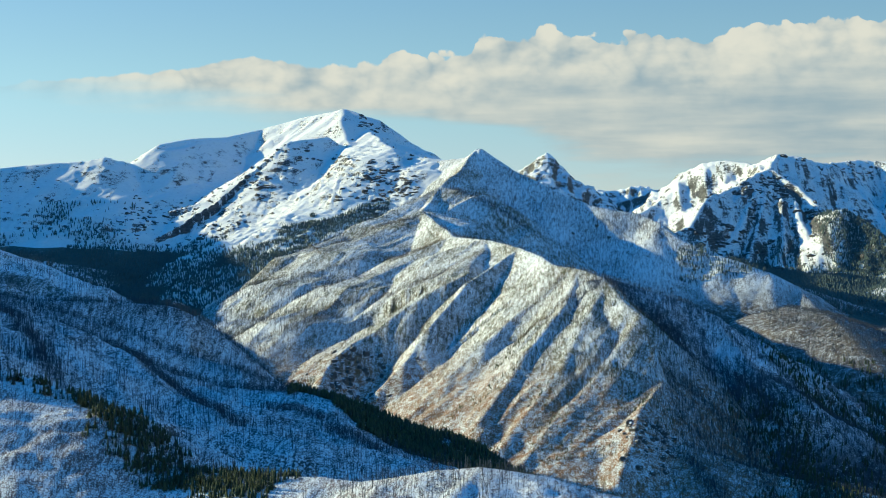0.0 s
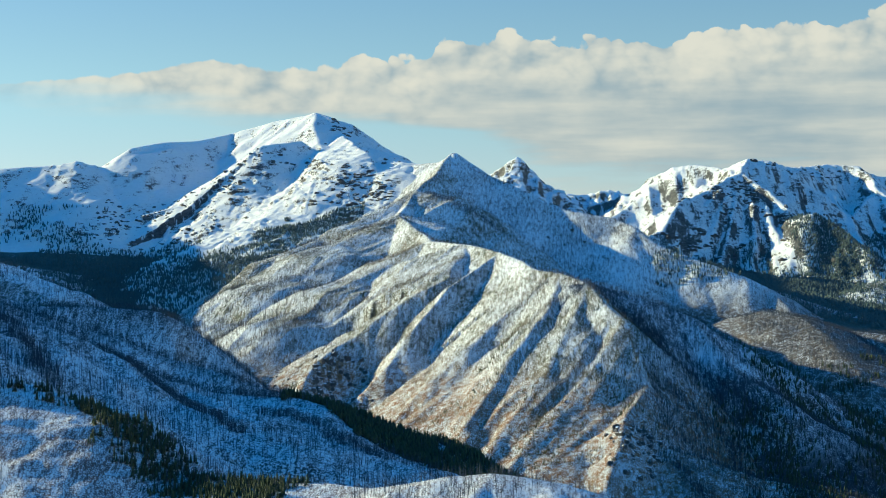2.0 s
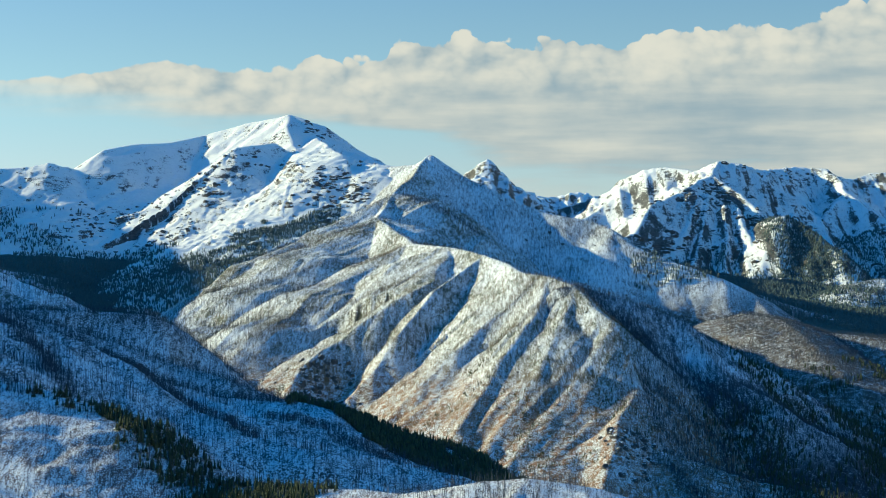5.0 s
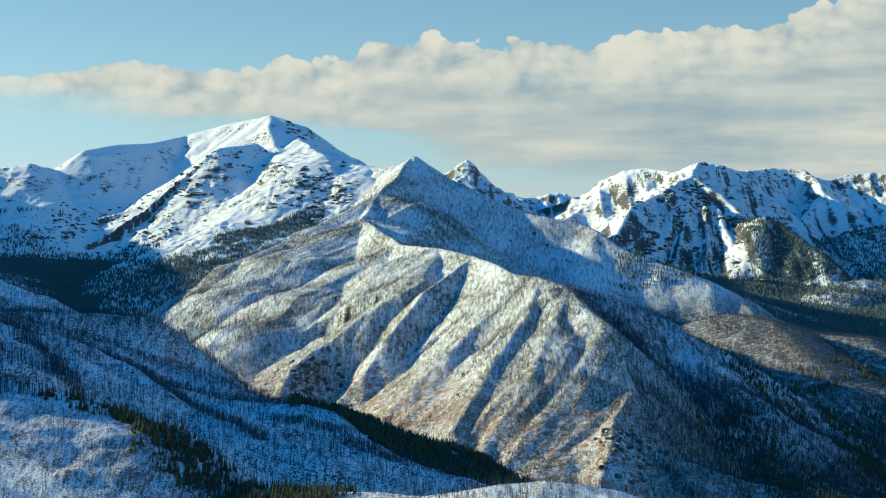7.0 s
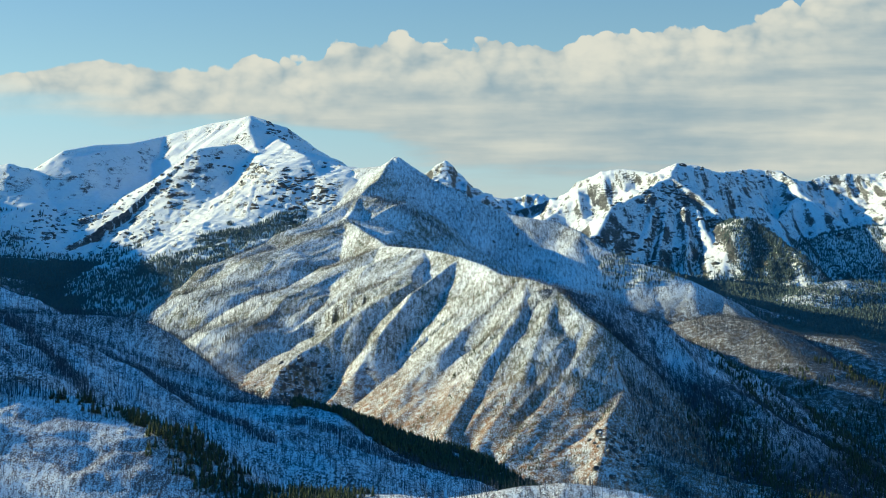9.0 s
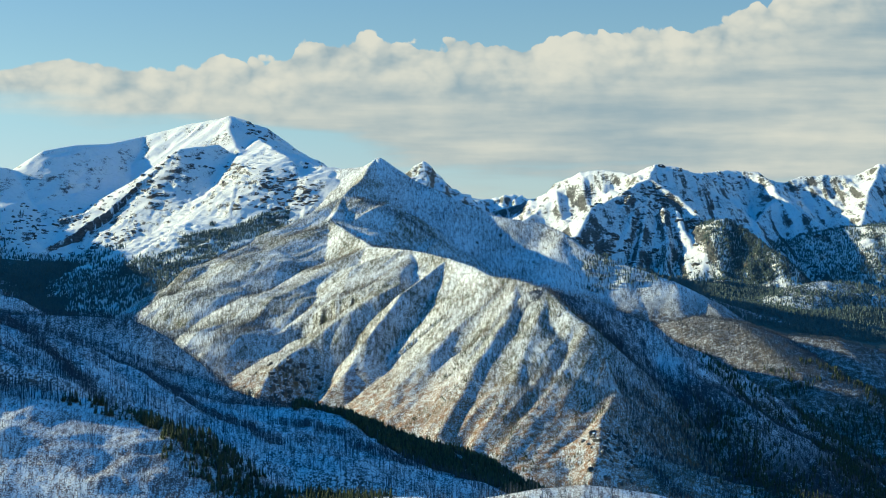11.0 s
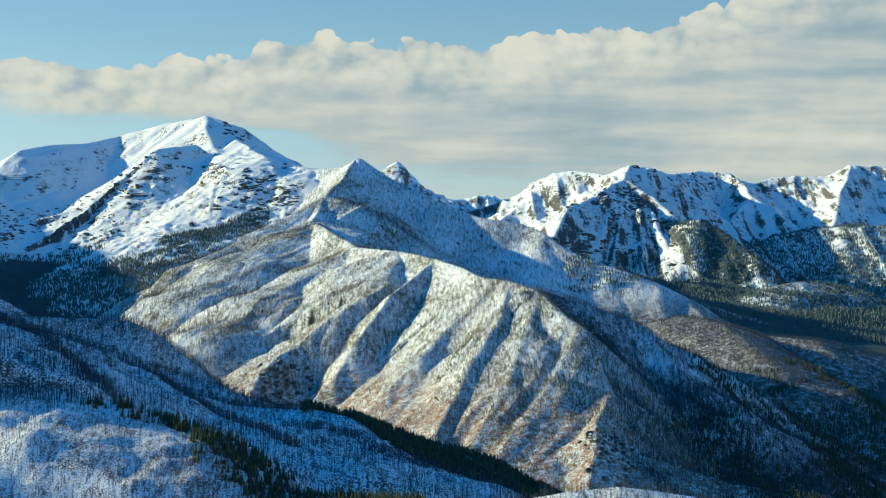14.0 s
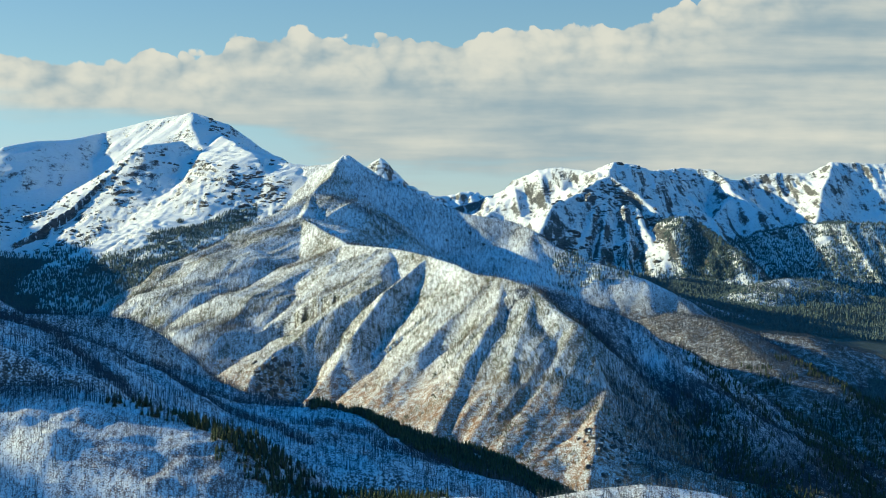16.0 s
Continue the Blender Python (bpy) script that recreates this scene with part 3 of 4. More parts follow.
def mountain(name, group, width, material, label, category, overlap=7.0):
    x0, x1, y0, y1 = EXTENT[group]
    ob = sheet(name, group, np.arange(x0, x1 + width, width), np.arange(y0, y1 + width, width), material, overlap)
    return tagged(ob, label, category)


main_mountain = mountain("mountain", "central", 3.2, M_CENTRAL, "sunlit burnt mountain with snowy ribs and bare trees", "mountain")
spur = mountain("mountain_spur", "shaded_arm", 3.2, M_SHADE_ARM, "steep shaded snowy spur of the burnt mountain", "mountain spur")
long_ridge = mountain("mountain_ridge", "back_ridge", 5, M_BACK, "long shaded ridge with snow and brown burnt forest", "mountain ridge")
snow_peak = mountain("snow_peak", "snow_peak", 3.8, M_PEAK, "high snow-covered peak with banded rock cliffs", "mountain")
pyramid_peak = mountain("pyramid_peak", "pyramid_peak", 5, M_PYRAMID, "distant pointed rocky peak dusted with snow", "mountain")
craggy_mountain = mountain("craggy_mountain", "right_mountain", 4.8, M_RIGHT, "craggy snow-streaked mountain with dark rock ribs", "mountain")
foreground_ridge = mountain("foreground_ridge", "left_ridge", 3.4, M_LEFT, "shaded snowy ridge covered in burnt trees", "mountain ridge")
mountain("valley_spur", "valley_spur", 6, M_VALLEY, "shaded spur falling into the forested valley", "mountain spur")
mountain("clearing_hill", "clearing_hill", 5, M_CLEARING, "low snowy hill in a clearing of the forest", "hill")
knoll = mountain("knoll", "knoll", 2.8, M_KNOLL, "near snowy knoll with scrub and scattered pines", "hill")
# out of view, added only for the shade it throws over the slopes
structure(mountain("mountain_range", "left_range", 30, M_PEAK, "unseen snowy range added to shade the valley", "mountain range", 30),
          "unseen snowy range added to shade the valley", "mountain range")

# ---------------------------------------------------------------- trees
def spindle(sides, rings):
    """A closed-topped tapering stem of (radius, height) rings, as points and triangles."""
    points, faces = [], []
    for radius, height in rings:
        for k in range(sides):
            a = 2 * math.pi * k / sides
            points.append((radius * math.cos(a), radius * math.sin(a), height))
    for r in range(len(rings) - 1):
        for k in range(sides):
            a, b = r * sides + k, r * sides + (k + 1) % sides
            faces += [(a, b, b + sides), (a, b + sides, a + sides)]
    return points, faces


def conifer_shape(tiers=4, sides=6, seed=1):
    """Stacked ragged skirts of boughs, narrow at the top."""
    rng = random.Random(seed)
    points, faces = [], []
    for t in range(tiers):
        low = 0.8 + t * 6.4 / tiers
        wide = 1.75 * (1 - t / (tiers + 0.6))
        i = len(points)
        points.append((rng.uniform(-.1, .1), rng.uniform(-.1, .1), low + 8.0 / tiers + 1.0))
        for k in range(sides):
            a = 2 * math.pi * (k + rng.uniform(-.25, .25)) / sides
            r = wide * rng.uniform(0.55, 1.15)
            points.append((r * math.cos(a), r * math.sin(a), low + rng.uniform(-0.5, 0.5)))
        for k in range(sides):
            faces.append((i, i + 1 + k, i + 1 + (k + 1) % sides))
    return np.array(points), np.array(faces)


def stand(name, shape, places, low, high, material, label, category, lean=0.05, seed=1, stout=1.0):
    """Many trees too numerous to count, on the ground, in one mesh."""
    rng = np.random.default_rng(seed)
    points, faces = shape
    count = len(places)
    turn, size = rng.uniform(0, 6.28, count), rng.uniform(low, high, count)
    girth = size * stout * rng.uniform(0.8, 1.25, count)
    lx, ly = rng.normal(0, lean, count), rng.normal(0, lean, count)
    c, s = np.cos(turn)[:, None], np.sin(turn)[:, None]
    px, py, pz = points[:, 0][None], points[:, 1][None], points[:, 2][None] * size[:, None]
    x = (px * c - py * s) * girth[:, None] + lx[:, None] * pz + places[:, :1]
    y = (px * s + py * c) * girth[:, None] + ly[:, None] * pz + places[:, 1:2]
    z = pz + places[:, 2:3]
    where = np.stack([x, y, z], -1).reshape(-1, 3)
    index = (faces[None] + (np.arange(count) * len(points))[:, None, None]).reshape(-1, 3)
    return tagged(new(name, mesh_of(name, where, index, material)), label, category, kind="stuff")


def scatter(count, x0, x1, y0, y1, keep, seed, group=None):
    """Places on the land within a stretch of the plan, where keep(x, y, z) allows; with group, only on that mountain."""
    rng = np.random.default_rng(seed)
    x, y = rng.uniform(x0, x1, count), rng.uniform(y0, y1, count)
    z = all_heights(x, y)
    ok = keep(x, y, z, rng.uniform(0, 1, count))
    if group:
        ok &= mountain_height(group, x, y) > z - 0.5
    return np.stack([x, y, z], 1)[ok]


def patches(x, y, size, seed):
    return 0.5 + 0.5 * fractal(x, y, size, seed, 3)


def along(group, which, spacing, width, seed):
    """Places in belts along some of a mountain's crests."""
    rng = np.random.default_rng(seed)
    spots = []
    for k in which:
        line = RIDGES[group][k][2]
        for a, b in zip(line[:-1], line[1:]):
            count = int(np.hypot(*(b - a)[:2]) * width / spacing ** 2)
            s = rng.uniform(0, 1, count)[:, None]
            spots.append(a[:2] + s * (b - a)[:2] + rng.normal(0, width / 2, (count, 2)))
    spots = np.concatenate(spots)
    return np.column_stack([spots, all_heights(spots[:, 0], spots[:, 1])])


def belt(line, spacing, width, seed):
    """Places in a belt along a line of the plan."""
    rng = np.random.default_rng(seed)
    line = np.array(line, float)
    spots = []
    for a, b in zip(line[:-1], line[1:]):
        count = int(np.hypot(*(b - a)) * width / spacing ** 2)
        spots.append(a + rng.uniform(0, 1, (count, 1)) * (b - a) + rng.normal(0, width / 2, (count, 2)))
    spots = np.concatenate(spots)
    return np.column_stack([spots, all_heights(spots[:, 0], spots[:, 1])])


def stripes(x, y, bearing, width, seed):
    """Ribbons that run down a slope along a bearing of the plan: 0 between them, 1 inside."""
    c, s = math.cos(radians(bearing)), math.sin(radians(bearing))
    return np.clip(0.5 + 1.1 * fractal((x * s - y * c), (x * c + y * s) / 9.0, width, seed, 3), 0, 1)


def thin_snag():
    """A slender burnt stem with two stubs of branches."""
    points = [(0.17 * math.cos(a), 0.17 * math.sin(a), -1.0) for a in (0, 2.1, 4.2)] + [(0, 0, 7.6)]
    points += [(0, 0, 3.6), (0.75, 0.3, 4.3), (0.05, 0, 4.2), (0, 0, 5.0), (-0.6, 0.25, 5.6), (0, 0.05, 5.5)]
    return np.array(points), np.array([(0, 1, 3), (1, 2, 3), (2, 0, 3), (4, 5, 6), (7, 9, 8)])


SNAG = thin_snag()
WOOD = conifer_shape(3, 5, 3)

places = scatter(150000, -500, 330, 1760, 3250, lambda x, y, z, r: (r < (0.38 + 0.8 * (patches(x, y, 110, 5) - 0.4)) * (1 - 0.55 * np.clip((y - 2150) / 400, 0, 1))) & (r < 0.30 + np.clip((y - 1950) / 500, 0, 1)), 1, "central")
stand("burnt_forest", SNAG, places, 0.6, 1.0, M_SUNLIT_WOOD, "dense bare burnt trunks on the sunlit snowy slope", "burnt forest", seed=1, stout=1.1)
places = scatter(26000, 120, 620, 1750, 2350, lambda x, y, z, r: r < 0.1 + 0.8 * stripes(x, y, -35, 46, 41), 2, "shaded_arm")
stand("burnt_forest", SNAG, places, 0.75, 1.2, M_SHADE_SNAG, "bare burnt trunks on the shaded spur", "burnt forest", seed=2)
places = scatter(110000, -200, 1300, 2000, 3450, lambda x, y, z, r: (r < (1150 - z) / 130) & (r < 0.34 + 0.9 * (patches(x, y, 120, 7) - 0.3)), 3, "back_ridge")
stand("burnt_forest", SNAG, places, 0.7, 1.2, M_SHADE_SNAG, "grey-brown burnt forest along the long ridge", "burnt forest", seed=3, stout=1.2)
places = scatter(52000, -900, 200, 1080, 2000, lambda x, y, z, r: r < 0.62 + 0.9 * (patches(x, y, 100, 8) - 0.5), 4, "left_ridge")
stand("burnt_forest", SNAG, places, 0.9, 1.45, M_SHADE_SNAG, "bare burnt trunks on the shaded foreground ridge", "burnt forest", seed=4, stout=1.0)
places = scatter(22000, -1150, -250, 2100, 2950, lambda x, y, z, r: (r < 0.5) & (y < 2700), 5)
stand("burnt_forest", SNAG, places, 1.0, 1.6, M_SHADE_SNAG, "burnt trunks on the spur above the valley", "burnt forest", seed=5, stout=1.4)
places = scatter(15000, -420, 300, 860, 1120, lambda x, y, z, r: r < 0.55 + 1.0 * (patches(x, y, 60, 9) - 0.5), 6, "knoll")
stand("burnt_forest", SNAG, places, 0.6, 1.2, M_SHADE_SNAG, "thin bare burnt saplings on the near knoll", "burnt forest", seed=6, stout=1.0)

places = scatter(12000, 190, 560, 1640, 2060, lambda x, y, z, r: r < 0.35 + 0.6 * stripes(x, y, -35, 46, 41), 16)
stand("burnt_forest", SNAG, places, 0.8, 1.2, M_SHADE_SNAG, "dense burnt trees in ribbons down the shaded flank", "burnt forest", seed=16, stout=1.5)

places = scatter(30000, 430, 1150, 2050, 2800, lambda x, y, z, r: r < 0.8, 18)
stand("burnt_forest", SNAG, places, 0.7, 1.15, M_SHADE_SNAG, "brown burnt forest on the gentle slope above the valley", "burnt forest", seed=18, stout=1.8)

# denser belts of burnt trees along the crests
stand("burnt_forest", SNAG, along("left_ridge", (0, 1), 1.8, 16, 21), 0.8, 1.3, M_SHADE_SNAG, "dark belts of burnt trees on the ridge crests", "burnt forest", seed=21)
for seed, line in ((71, ((-322, 1400), (-274, 1375), (-225, 1330), (-180, 1270), (-124, 1190))),
                   (72, ((-278, 1395), (-231, 1395), (-195, 1412), (-155, 1440), (-110, 1440))),
                   (73, ((-384, 1330), (-332, 1290), (-292, 1230), (-249, 1130))),
                   (74, ((-139, 1340), (-82, 1300), (-27, 1230)))):
    stand("burnt_forest", SNAG, belt(line, 1.7, 13, seed), 0.7, 1.2, M_SHADE_SNAG, "dark belt of burnt trees in a gully of the ridge", "burnt forest", seed=seed, stout=1.2)
stand("burnt_forest", SNAG, along("central", (1, 3), 2.4, 10, 22), 0.6, 1.0, M_SHADE_SNAG, "belts of burnt trees along the sunlit ribs", "burnt forest", seed=22)
stand("burnt_forest", SNAG, along("back_ridge", (1, 2), 2.8, 22, 23), 0.7, 1.1, M_SHADE_SNAG, "belts of brown burnt trees along the long ridge", "burnt forest", seed=23)
stand("burnt_forest", SNAG, along("shaded_arm", (0,), 2.4, 14, 24), 0.8, 1.2, M_SHADE_SNAG, "belts of burnt trees down the shaded spur", "burnt forest", seed=24)

# belts of burnt trees along the terraces of the sunny mountain, down its shaded flank and over the back of the peak
for seed, line in ((80, ((-106, 2724), (-130, 2644), (-209, 2728), (-262, 2696), (-289, 2692), (-323, 2668))),
                   (81, ((-20, 2464), (-78, 2416), (-118, 2396), (-152, 2420), (-187, 2448), (-237, 2440), (-294, 2360), (-319, 2340))),
                   (82, ((-175, 2948), (-242, 2908), (-291, 2896), (-324, 2760))),
                   (83, ((-226, 2412), (-277, 2356), (-307, 2336))),
                   (84, ((107, 2228), (72, 2200), (41, 2160), (4, 2148))),
                   (85, ((141, 2164), (84, 2120), (47, 2096))),
                   (86, ((196, 2044), (147, 1992), (110, 1944), (95, 1908), (80, 1856)))):
    stand("burnt_forest", SNAG, belt(line, 1.9, 9, seed), 0.6, 1.0, M_SUNLIT_WOOD, "dark belt of burnt trees along a snowy terrace", "burnt forest", seed=seed, stout=1.3)
for seed, line in ((90, ((159, 2156), (202, 2144), (236, 2120), (278, 2104), (314, 2060), (344, 1992), (369, 1944), (374, 1776))),
                   (91, ((217, 1976), (254, 1976), (285, 1960), (316, 1944), (324, 1768))),
                   (92, ((199, 1840), (244, 1804), (277, 1740))),
                   (93, ((-117, 3136), (-89, 3112), (-25, 3068), (27, 3056)))):
    stand("burnt_forest", SNAG, belt(line, 1.7, 11, seed), 0.7, 1.1, M_SHADE_SNAG, "dark belt of burnt trees down the shaded flank", "burnt forest", seed=seed, stout=1.5)
stand("pine_forest", WOOD, belt(((332, 1996), (358, 1952), (385, 1920), (385, 1772)), 3.0, 46, 95), 0.6, 1.0, M_NEEDLE, "dark pines in the ravine of the shaded flank", "pine forest", 0.02, seed=95)
stand("pine_forest", WOOD, belt(((375, 2160), (425, 2105), (470, 2070), (510, 2040), (560, 1990)), 3.2, 44, 96), 0.6, 1.0, M_NEEDLE, "dark pines behind the shaded spur", "pine forest", 0.02, seed=96)

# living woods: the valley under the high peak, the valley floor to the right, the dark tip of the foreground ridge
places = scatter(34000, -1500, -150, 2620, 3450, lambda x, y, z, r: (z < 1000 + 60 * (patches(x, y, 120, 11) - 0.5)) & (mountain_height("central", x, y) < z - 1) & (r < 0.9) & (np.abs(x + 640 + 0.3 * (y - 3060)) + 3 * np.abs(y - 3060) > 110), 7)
stand("pine_forest", WOOD, places, 0.65, 1.05, M_HAZED_WOODS, "dark green pine forest filling the valley", "pine forest", 0.02, seed=7)
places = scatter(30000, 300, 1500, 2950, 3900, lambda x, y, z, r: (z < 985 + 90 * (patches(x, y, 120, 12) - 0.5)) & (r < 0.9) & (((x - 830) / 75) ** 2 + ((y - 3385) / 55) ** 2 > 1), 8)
stand("pine_forest", WOOD, places, 0.7, 1.25, M_HAZED_WOODS, "dark green pine forest below the craggy mountain", "pine forest", 0.02, seed=8)
places = scatter(16000, -130, 130, 1270, 1480, lambda x, y, z, r: (np.interp(x, SHELF[:, 0], SHELF[:, 1]) - y < 20 + 0.5 * (x + 130) + 60 * patches(x, y, 50, 13)) & (r < 0.15 + 0.9 * patches(x, y, 30, 57)), 9, "left_ridge")
stand("pine_forest", WOOD, places, 0.7, 1.2, M_NEEDLE, "dark pines on the tip of the foreground ridge", "pine forest", 0.02, seed=9)

places = scatter(9000, 300, 780, 1700, 2500, lambda x, y, z, r: (z < 765 + 0.12 * (y - 1950) + 50 * (patches(x, y, 90, 14) - 0.5)) & (r < 0.9), 10)
stand("pine_forest", WOOD, places, 0.8, 1.3, M_NEEDLE, "dark pines in the deep shaded valley", "pine forest", 0.02, seed=10)
places = scatter(13000, 670, 860, 3650, 3950, lambda x, y, z, r: (z < 1082) & (r < 0.8 * np.exp(-((x - 762) / 60) ** 2)), 15, "right_mountain")
stand("pine_forest", WOOD, places, 0.7, 1.1, M_HAZED_WOODS, "pines on a rocky shoulder of the craggy mountain", "pine forest", 0.02, seed=15)
places = scatter(5500, -215, -45, 900, 1100, lambda x, y, z, r: (y > 1043 - 0.46 * (x + 217) - 48 * np.clip((x + 208) / 50, 0, 1) + 40 * (patches(x, y, 26, 17) - 0.5)) & (y < 1062 - 0.46 * (x + 217)) & (r < 1.7 * patches(x, y, 16, 19) - 0.15) & (((x + 163) / 15) ** 2 + ((y - 985) / 11) ** 2 > 1), 17)
stand("pine_forest", conifer_shape(4, 6, 8), places, 0.35, 0.8, M_NEEDLE, "dense dark pines in the hollow behind the knoll", "pine forest", 0.02, seed=17)
places = scatter(7000, -1330, -800, 3250, 3650, lambda x, y, z, r: (z > 1000) & (z < 1092) & (r < 1.5 * patches(x, y, 60, 23) - 0.35 - 0.5 * (x < -1000)), 23, "snow_peak")
stand("pine_forest", WOOD, places, 0.7, 1.1, M_HAZED_WOODS, "small grove of pines under the snow bowl", "pine forest", 0.02, seed=23)
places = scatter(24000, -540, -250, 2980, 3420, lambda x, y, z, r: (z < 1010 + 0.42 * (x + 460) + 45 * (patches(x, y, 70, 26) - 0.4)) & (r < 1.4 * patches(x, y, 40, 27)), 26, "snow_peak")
stand("pine_forest", WOOD, places, 0.5, 0.85, M_HAZED_WOODS, "pines climbing the foot of the snow peak", "pine forest", 0.02, seed=26)
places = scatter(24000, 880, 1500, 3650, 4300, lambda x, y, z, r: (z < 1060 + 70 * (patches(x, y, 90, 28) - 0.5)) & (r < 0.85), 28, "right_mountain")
stand("pine_forest", WOOD, places, 0.6, 1.0, M_HAZED_WOODS, "shaded pines on the low slope of the craggy mountain", "pine forest", 0.02, seed=28)
places = scatter(1600, -330, -238, 1050, 1150, lambda x, y, z, r: r < 1.5 * patches(x, y, 30, 31), 31, "knoll")
stand("burnt_forest", SNAG, places, 0.8, 1.3, M_SHADE_SNAG, "thicket of burnt trees on the shoulder of the knoll", "burnt forest", seed=31, stout=1.4)
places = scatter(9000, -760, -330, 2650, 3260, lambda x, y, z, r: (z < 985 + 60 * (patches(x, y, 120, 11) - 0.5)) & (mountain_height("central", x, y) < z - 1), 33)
stand("pine_forest", WOOD, places, 0.7, 1.05, M_HAZED_WOODS, "thick pine forest at the head of the valley", "pine forest", 0.02, seed=33)
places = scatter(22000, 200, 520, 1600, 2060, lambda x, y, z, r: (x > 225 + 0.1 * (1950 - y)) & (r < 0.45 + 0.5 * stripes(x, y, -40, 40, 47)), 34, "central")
stand("burnt_forest", SNAG, places, 0.8, 1.2, M_SHADE_SNAG, "dark dense burnt trees on the shaded flank of the mountain", "burnt forest", seed=34, stout=1.3)
places = scatter(9000, -120, 240, 1790, 2130, lambda x, y, z, r: (r < 1.7 * patches(x, y, 45, 52) - 0.55) & (x > -120 + 0.5 * (y - 1790)), 52, "central")
stand("green_shrubs", WOOD, places, 0.22, 0.5, M_NEEDLE, "low dark green shrubs on the sunlit ribs", "shrubs", 0.02, seed=52)
places = scatter(1500, 740, 960, 3320, 3480, lambda x, y, z, r: r < 0.6 * patches(x, y, 30, 55), 55, "clearing_hill")
stand("pine_forest", WOOD, places, 0.4, 0.8, M_HAZED_WOODS, "sparse young pines on the snowy clearing", "pine forest", 0.02, seed=55)


# ---------------------------------------------------------------- single trees and rocks
def part(name, mesh, parent, label=""):
    ob = new(name, mesh)
    ob.parent = parent
    return tagged(ob, label)


def trunk_mesh(name, height, radius, material, lean=0.0, sides=6):
    rings = [(radius * (1 - 0.85 * k / 5) * (1.35 if k == 0 else 1), -0.8 + (height + 0.8) * k / 5) for k in range(6)]
    points, faces = spindle(sides, rings)
    points = np.array(points)
    points[:, 0] += lean * points[:, 2] ** 2 / height
    return mesh_of(name, points, np.array(faces), material)


def crown_mesh(name, height, width, seed, material):
    """Whorls of drooping boughs round the stem, each a thin wedge with a dip in the middle."""
    rng = random.Random(seed)
    points, faces = [], []
    whorls = 11
    for w in range(whorls):
        up = w / (whorls - 1)
        level = height * (0.14 + 0.84 * up)
        reach = width * (1 - up) ** 0.8 + 0.22
        boughs = 8 if up < 0.7 else 6
        for b in range(boughs):
            a = 2 * math.pi * (b + rng.uniform(-.3, .3)) / boughs + w
            r = reach * rng.uniform(0.55, 1.15)
            half = 0.30 * r + 0.16
            c, s = math.cos(a), math.sin(a)
            droop = r * rng.uniform(0.30, 0.55)
            i = len(points)
            points += [(0, 0, level + 0.10 * height / whorls), (c * r * .62 - s * half, s * r * .62 + c * half, level - droop * .75),
                       (c * r, s * r, level - droop), (c * r * .62 + s * half, s * r * .62 - c * half, level - droop * .75),
                       (c * r * .5, s * r * .5, level - droop * .25), (c * r * .3, s * r * .3, level - 0.6 * height / whorls - droop * .4)]
            faces += [(i, i + 1, i + 4), (i + 1, i + 2, i + 4), (i + 2, i + 3, i + 4), (i + 3, i, i + 4), (i + 1, i + 5, i + 2), (i + 2, i + 5, i + 3)]
    i = len(points)
    points += [(0.16, 0, height * .94), (-0.08, 0.14, height * .94), (-0.08, -0.14, height * .94), (0, 0, height * 1.05)]
    faces += [(i, i + 1, i + 3), (i + 1, i + 2, i + 3), (i + 2, i, i + 3)]
    return mesh_of(name, np.array(points), np.array(faces), material)


def pine_tree(height, width, seed):
    tree = tagged(new("pine_tree"), "dark green living pine on the snowy knoll", "pine tree", "pines on the knoll")
    part("trunk", trunk_mesh("trunk", height * 0.9, 0.20, M_BARK), tree, "brown bark trunk")
    part("crown", crown_mesh("crown", height, width, seed, M_NEEDLE), tree, "dense dark green needles")
    return tree


def burnt_tree(height, seed):
    tree = tagged(new("burnt_tree"), "bare grey burnt tree standing in snow", "dead tree", "burnt trees on the knoll")
    part("trunk", trunk_mesh("trunk", height, 0.16, M_SHADE_SNAG, 0.03, 5), tree)
    rng = random.Random(seed)
    for k in range(7):
        a, level = rng.uniform(0, 6.28), height * rng.uniform(0.3, 0.92)
        r = 1.1 * (1.15 - level / height)
        c, s = math.cos(a), math.sin(a)
        points = np.array([(0, 0, level - .07), (-s * .05, c * .05, level), (s * .05, -c * .05, level), (c * r, s * r, level + 0.45 * r)])
        part("branch", mesh_of("branch", points, np.array([(0, 1, 3), (1, 2, 3), (2, 0, 3)]), M_SHADE_SNAG), tree)
    return tree


def plant(kinds, spots, low, high, seed):
    rng = random.Random(seed)
    heights = all_heights(spots[:, 0], spots[:, 1])
    for k, ((x, y), z) in enumerate(zip(spots, heights)):
        kind = kinds[k % len(kinds)]
        size = rng.uniform(low, high)
        m = pose(x, y, z, rng.gauss(0, 2), rng.gauss(0, 2), rng.uniform(0, 360)) @ Matrix.Scale(size, 4)
        tree = copy_thing(kind, m)
        tree.scale = (size, size, size)


def remove_pattern(kinds):
    for kind in kinds:
        for ob in (*kind.children_recursive, kind):
            bpy.data.objects.remove(ob)


def clump(centre, count, spread, seed):
    rng = np.random.default_rng(seed)
    return np.array(centre) + rng.normal(0, 1, (count, 2)) * spread


pines = [pine_tree(9.0, 2.2, 1), pine_tree(7.5, 2.1, 2), pine_tree(10.0, 2.1, 3)]
clumps = [clump((-250, 1057), 7, (5, 4), 1), clump((-232, 1060), 16, (6, 4), 2), clump((-222, 1040), 9, (4, 3), 3), clump((-166, 1006), 9, (7, 3), 4)]
rng = np.random.default_rng(9)
run = rng.uniform(0.05, 1, 252)
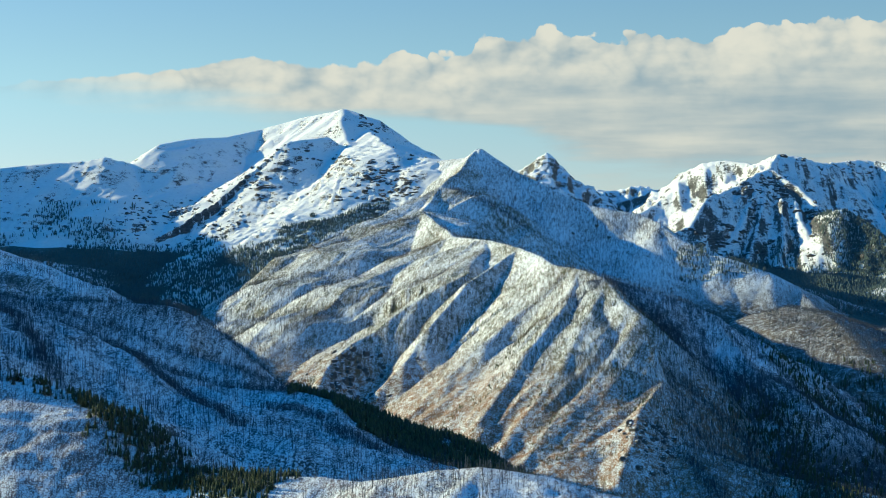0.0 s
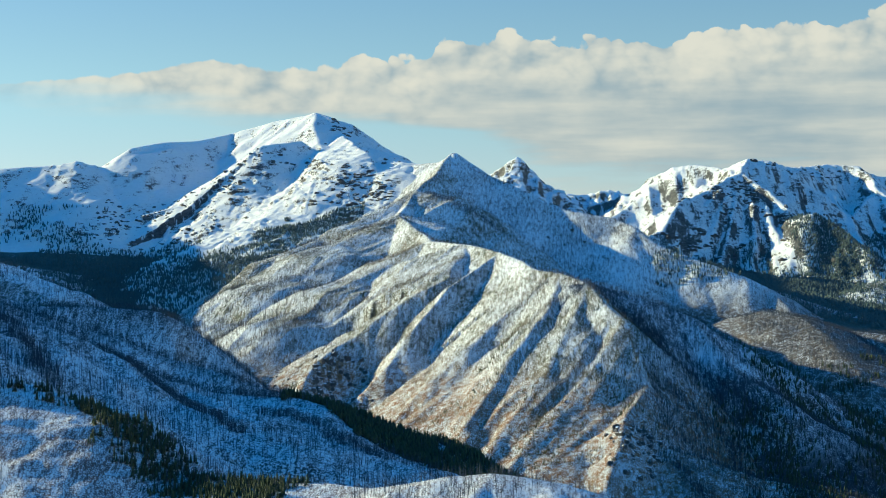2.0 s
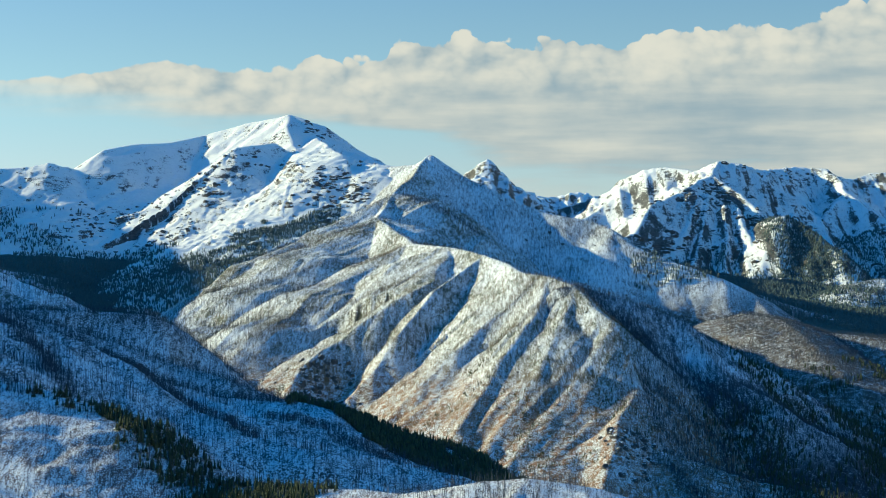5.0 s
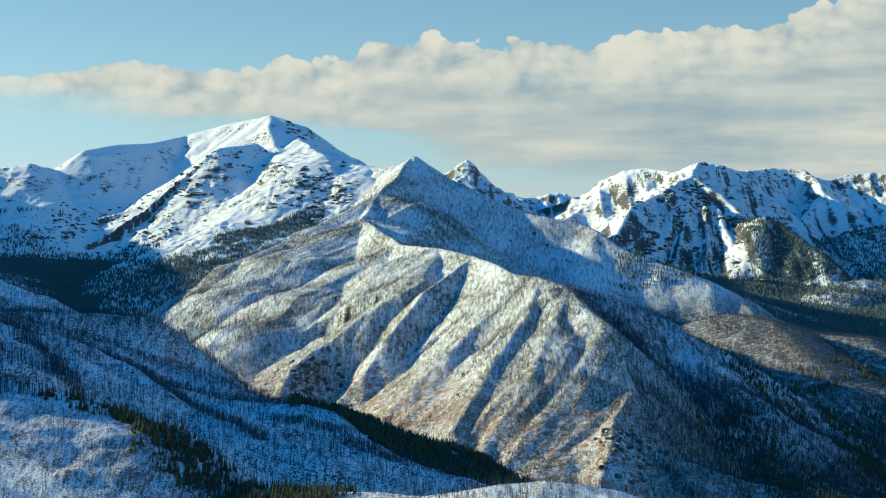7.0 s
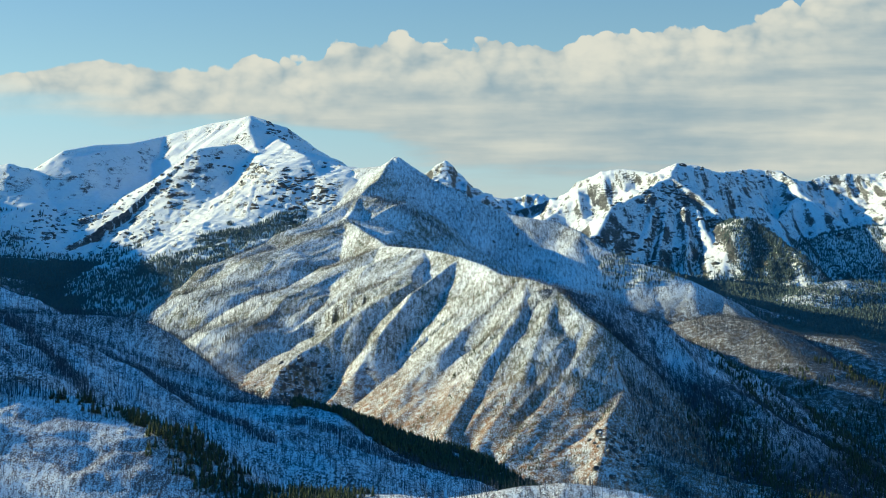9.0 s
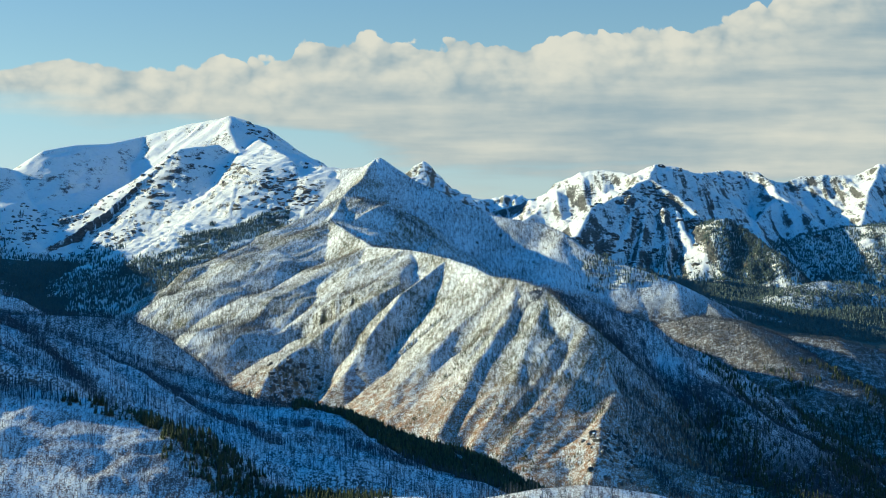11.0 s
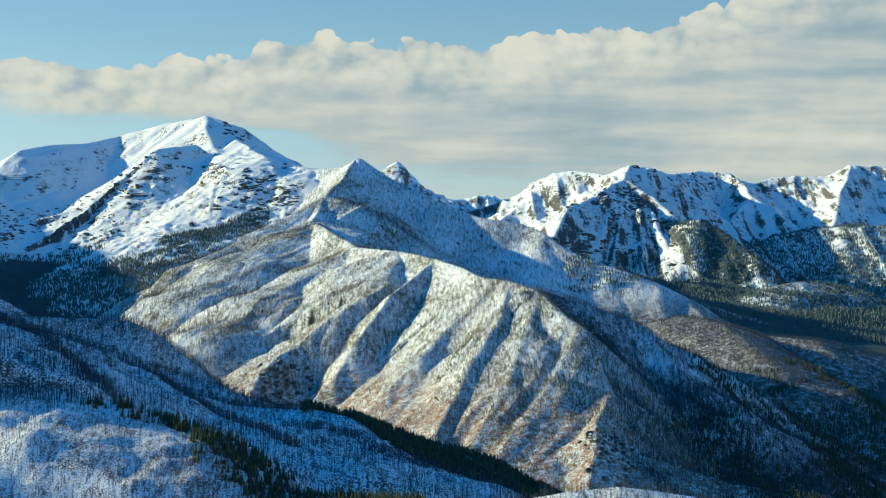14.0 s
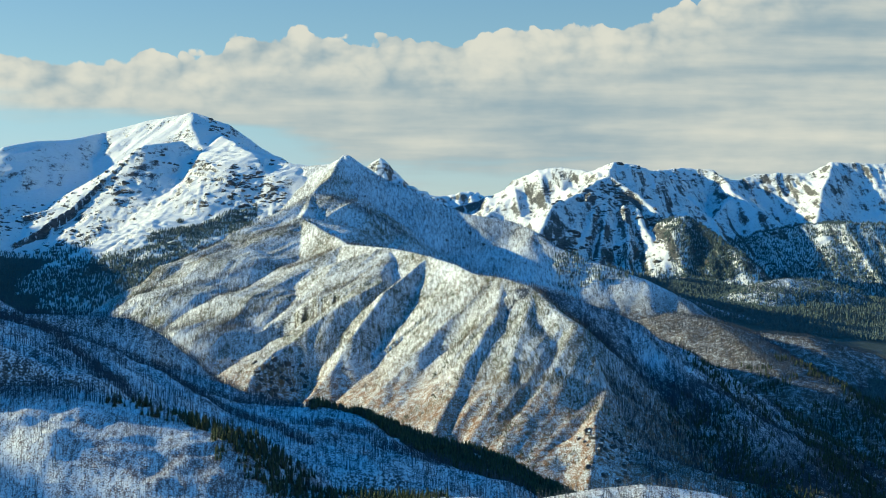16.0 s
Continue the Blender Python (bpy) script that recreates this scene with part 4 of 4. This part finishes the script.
band = np.column_stack([-210 + 155 * run, 1046 - 73 * run - rng.uniform(-6, 48, 252) * np.clip(4 * run, 0, 1)])
plant(pines, np.concatenate([*clumps, band]), 0.45, 0.95, 5)
remove_pattern(pines)

snags = [burnt_tree(7.5, 1), burnt_tree(6.0, 2), burnt_tree(8.5, 3)]
rng = np.random.default_rng(12)
spots = np.column_stack([rng.uniform(-330, -60, 170), rng.uniform(930, 1050, 170)])
plant(snags, spots, 0.6, 1.05, 6)
remove_pattern(snags)


def rock_mesh(seed):
    """A jagged, half-buried block of rock about one metre in radius."""
    bm = bmesh.new()
    bmesh.ops.create_icosphere(bm, subdivisions=2, radius=1.0)
    for v in bm.verts:
        p = v.co.copy()
        v.co *= 1 + 0.35 * noise.noise(p * 1.3 + Vector((seed * 7.1, 0, 0))) + 0.18 * noise.noise(p * 3.1 + Vector((0, seed * 3.3, 0)))
        v.co.z = round(v.co.z * 3.0) / 3.0 * 0.55 + v.co.z * 0.45
    mesh = bpy.data.meshes.new("rock_outcrop")
    bm.to_mesh(mesh)
    bm.free()
    mesh.materials.append(M_ROCK)
    return mesh


ROCKS = [rock_mesh(k) for k in range(6)]


def outcrops(parent, group, count, x0, x1, y0, y1, low, high, seed, label, keep=None, banded=True, steep=0.55):
    """Blocks of rock that break through the snow on one mountain, as parts of it."""
    rng = np.random.default_rng(seed)
    x, y = rng.uniform(x0, x1, count * 20), rng.uniform(y0, y1, count * 20)
    z = all_heights(x, y)
    ok = mountain_height(group, x, y) > z - 0.5
    gx, gy = all_heights(x + 4, y) - z, all_heights(x, y + 4) - z
    level = np.degrees(np.arctan2(gy, gx)) + 90
    ok &= np.hypot(gx, gy) / 4 > steep
    if keep:
        ok &= keep(x, y, z)
    for px, py, pz, turn in list(zip(x[ok], y[ok], z[ok], level[ok]))[:count]:
        size = rng.uniform(low, high)
        ob = part("rock_outcrop", ROCKS[rng.integers(6)], parent, label)
        if banded:
            ob.matrix_local = pose(px, py, pz - 0.4 * size, rng.uniform(-12, 12), rng.uniform(-12, 12), turn + rng.uniform(-15, 15)) @ Matrix.Diagonal((size * rng.uniform(0.9, 2.0), 0.7 * size, size * rng.uniform(.6, 1.0), 1))
        else:
            ob.matrix_local = pose(px, py, pz - 0.5 * size, 0, 0, rng.uniform(0, 360)) @ Matrix.Diagonal((size * rng.uniform(.9, 1.3), size, size * rng.uniform(1.0, 1.5), 1))


outcrops(snow_peak, "snow_peak", 70, -820, -430, 3290, 3570, 2.5, 6, 31, "dark banded rock outcrop", lambda x, y, z: np.abs(y - 3538 + 0.55 * (-527 - x)) < 55)
outcrops(craggy_mountain, "right_mountain", 120, 300, 1100, 3700, 4250, 3, 9, 32, "dark rock outcrop dusted with snow")
outcrops(craggy_mountain, "right_mountain", 90, 640, 960, 4230, 4720, 4, 8, 51, "dark cliff below the skyline", lambda x, y, z: z > 1196)
outcrops(pyramid_peak, "pyramid_peak", 40, -40, 260, 4400, 4700, 3, 8, 33, "grey rock outcrop")
outcrops(main_mountain, "central", 70, -250, 330, 1780, 2350, 0.8, 2.2, 34, "grey rock outcrop", banded=False)
outcrops(foreground_ridge, "left_ridge", 40, -360, -170, 1780, 1950, 1.0, 2.6, 35, "dark rock outcrop", banded=False)
outcrops(snow_peak, "snow_peak", 24, -392, -335, 3780, 3850, 3, 6, 36, "dark summit cliff")
outcrops(long_ridge, "back_ridge", 30, -80, 500, 2800, 3330, 1.5, 4, 37, "grey rock outcrop", banded=False)
outcrops(spur, "shaded_arm", 40, 180, 460, 1850, 2200, 0.8, 2.2, 38, "grey rock outcrop dusted with snow", banded=False)


def boulders(parent, count, x0, x1, y0, y1, low, high, seed, label):
    """Loose stones that lie in the snow of a gentle slope, as parts of it."""
    rng = np.random.default_rng(seed)
    x, y = rng.uniform(x0, x1, count), rng.uniform(y0, y1, count)
    for px, py, pz in zip(x, y, all_heights(x, y)):
        size = rng.uniform(low, high)
        ob = part("boulder", ROCKS[rng.integers(6)], parent, label)
        ob.matrix_local = pose(px, py, pz - 0.2 * size, 0, 0, rng.uniform(0, 360)) @ Matrix.Diagonal((size * rng.uniform(.9, 1.6), size, size * .6, 1))


boulders(knoll, 90, -330, 150, 880, 1070, 0.4, 1.4, 39, "small grey boulder in the snow")
outcrops(main_mountain, "central", 60, 165, 230, 1765, 1850, 1.5, 4, 44, "dark blocky crag at the foot of the slope", banded=False)
outcrops(snow_peak, "snow_peak", 60, -420, -190, 3350, 3720, 2.0, 4.5, 45, "dark banded rock outcrop")
outcrops(main_mountain, "central", 55, -212, -140, 2165, 2255, 2.0, 5.0, 67, "dark blocky crag low on the snowy slope", banded=False)
outcrops(main_mountain, "central", 50, -330, -120, 1900, 2250, 0.9, 2.4, 46, "grey rock outcrop", banded=False)
outcrops(snow_peak, "snow_peak", 70, -1250, -850, 3350, 3620, 1.5, 3.5, 47, "dark rock outcrop in the snow")
outcrops(snow_peak, "snow_peak", 130, -830, -560, 3280, 3470, 1.5, 4, 48, "dark banded rock outcrop")
outcrops(snow_peak, "snow_peak", 210, -560, -190, 3280, 3720, 2.5, 7.5, 61, "dark rock outcrop breaking through the snow", lambda x, y, z: (z < 1196) & (patches(x, y, 70, 62) > 0.64), steep=0.35)
outcrops(snow_peak, "snow_peak", 110, -860, -560, 3250, 3460, 2.0, 5.0, 63, "dark rock outcrop breaking through the snow", lambda x, y, z: (z < 1085) & (patches(x, y, 60, 64) > 0.5), steep=0.35)
outcrops(craggy_mountain, "right_mountain", 170, 340, 700, 3720, 4120, 3.0, 8.0, 65, "dark rock outcrop dusted with snow", lambda x, y, z: patches(x, y, 60, 66) > 0.45)
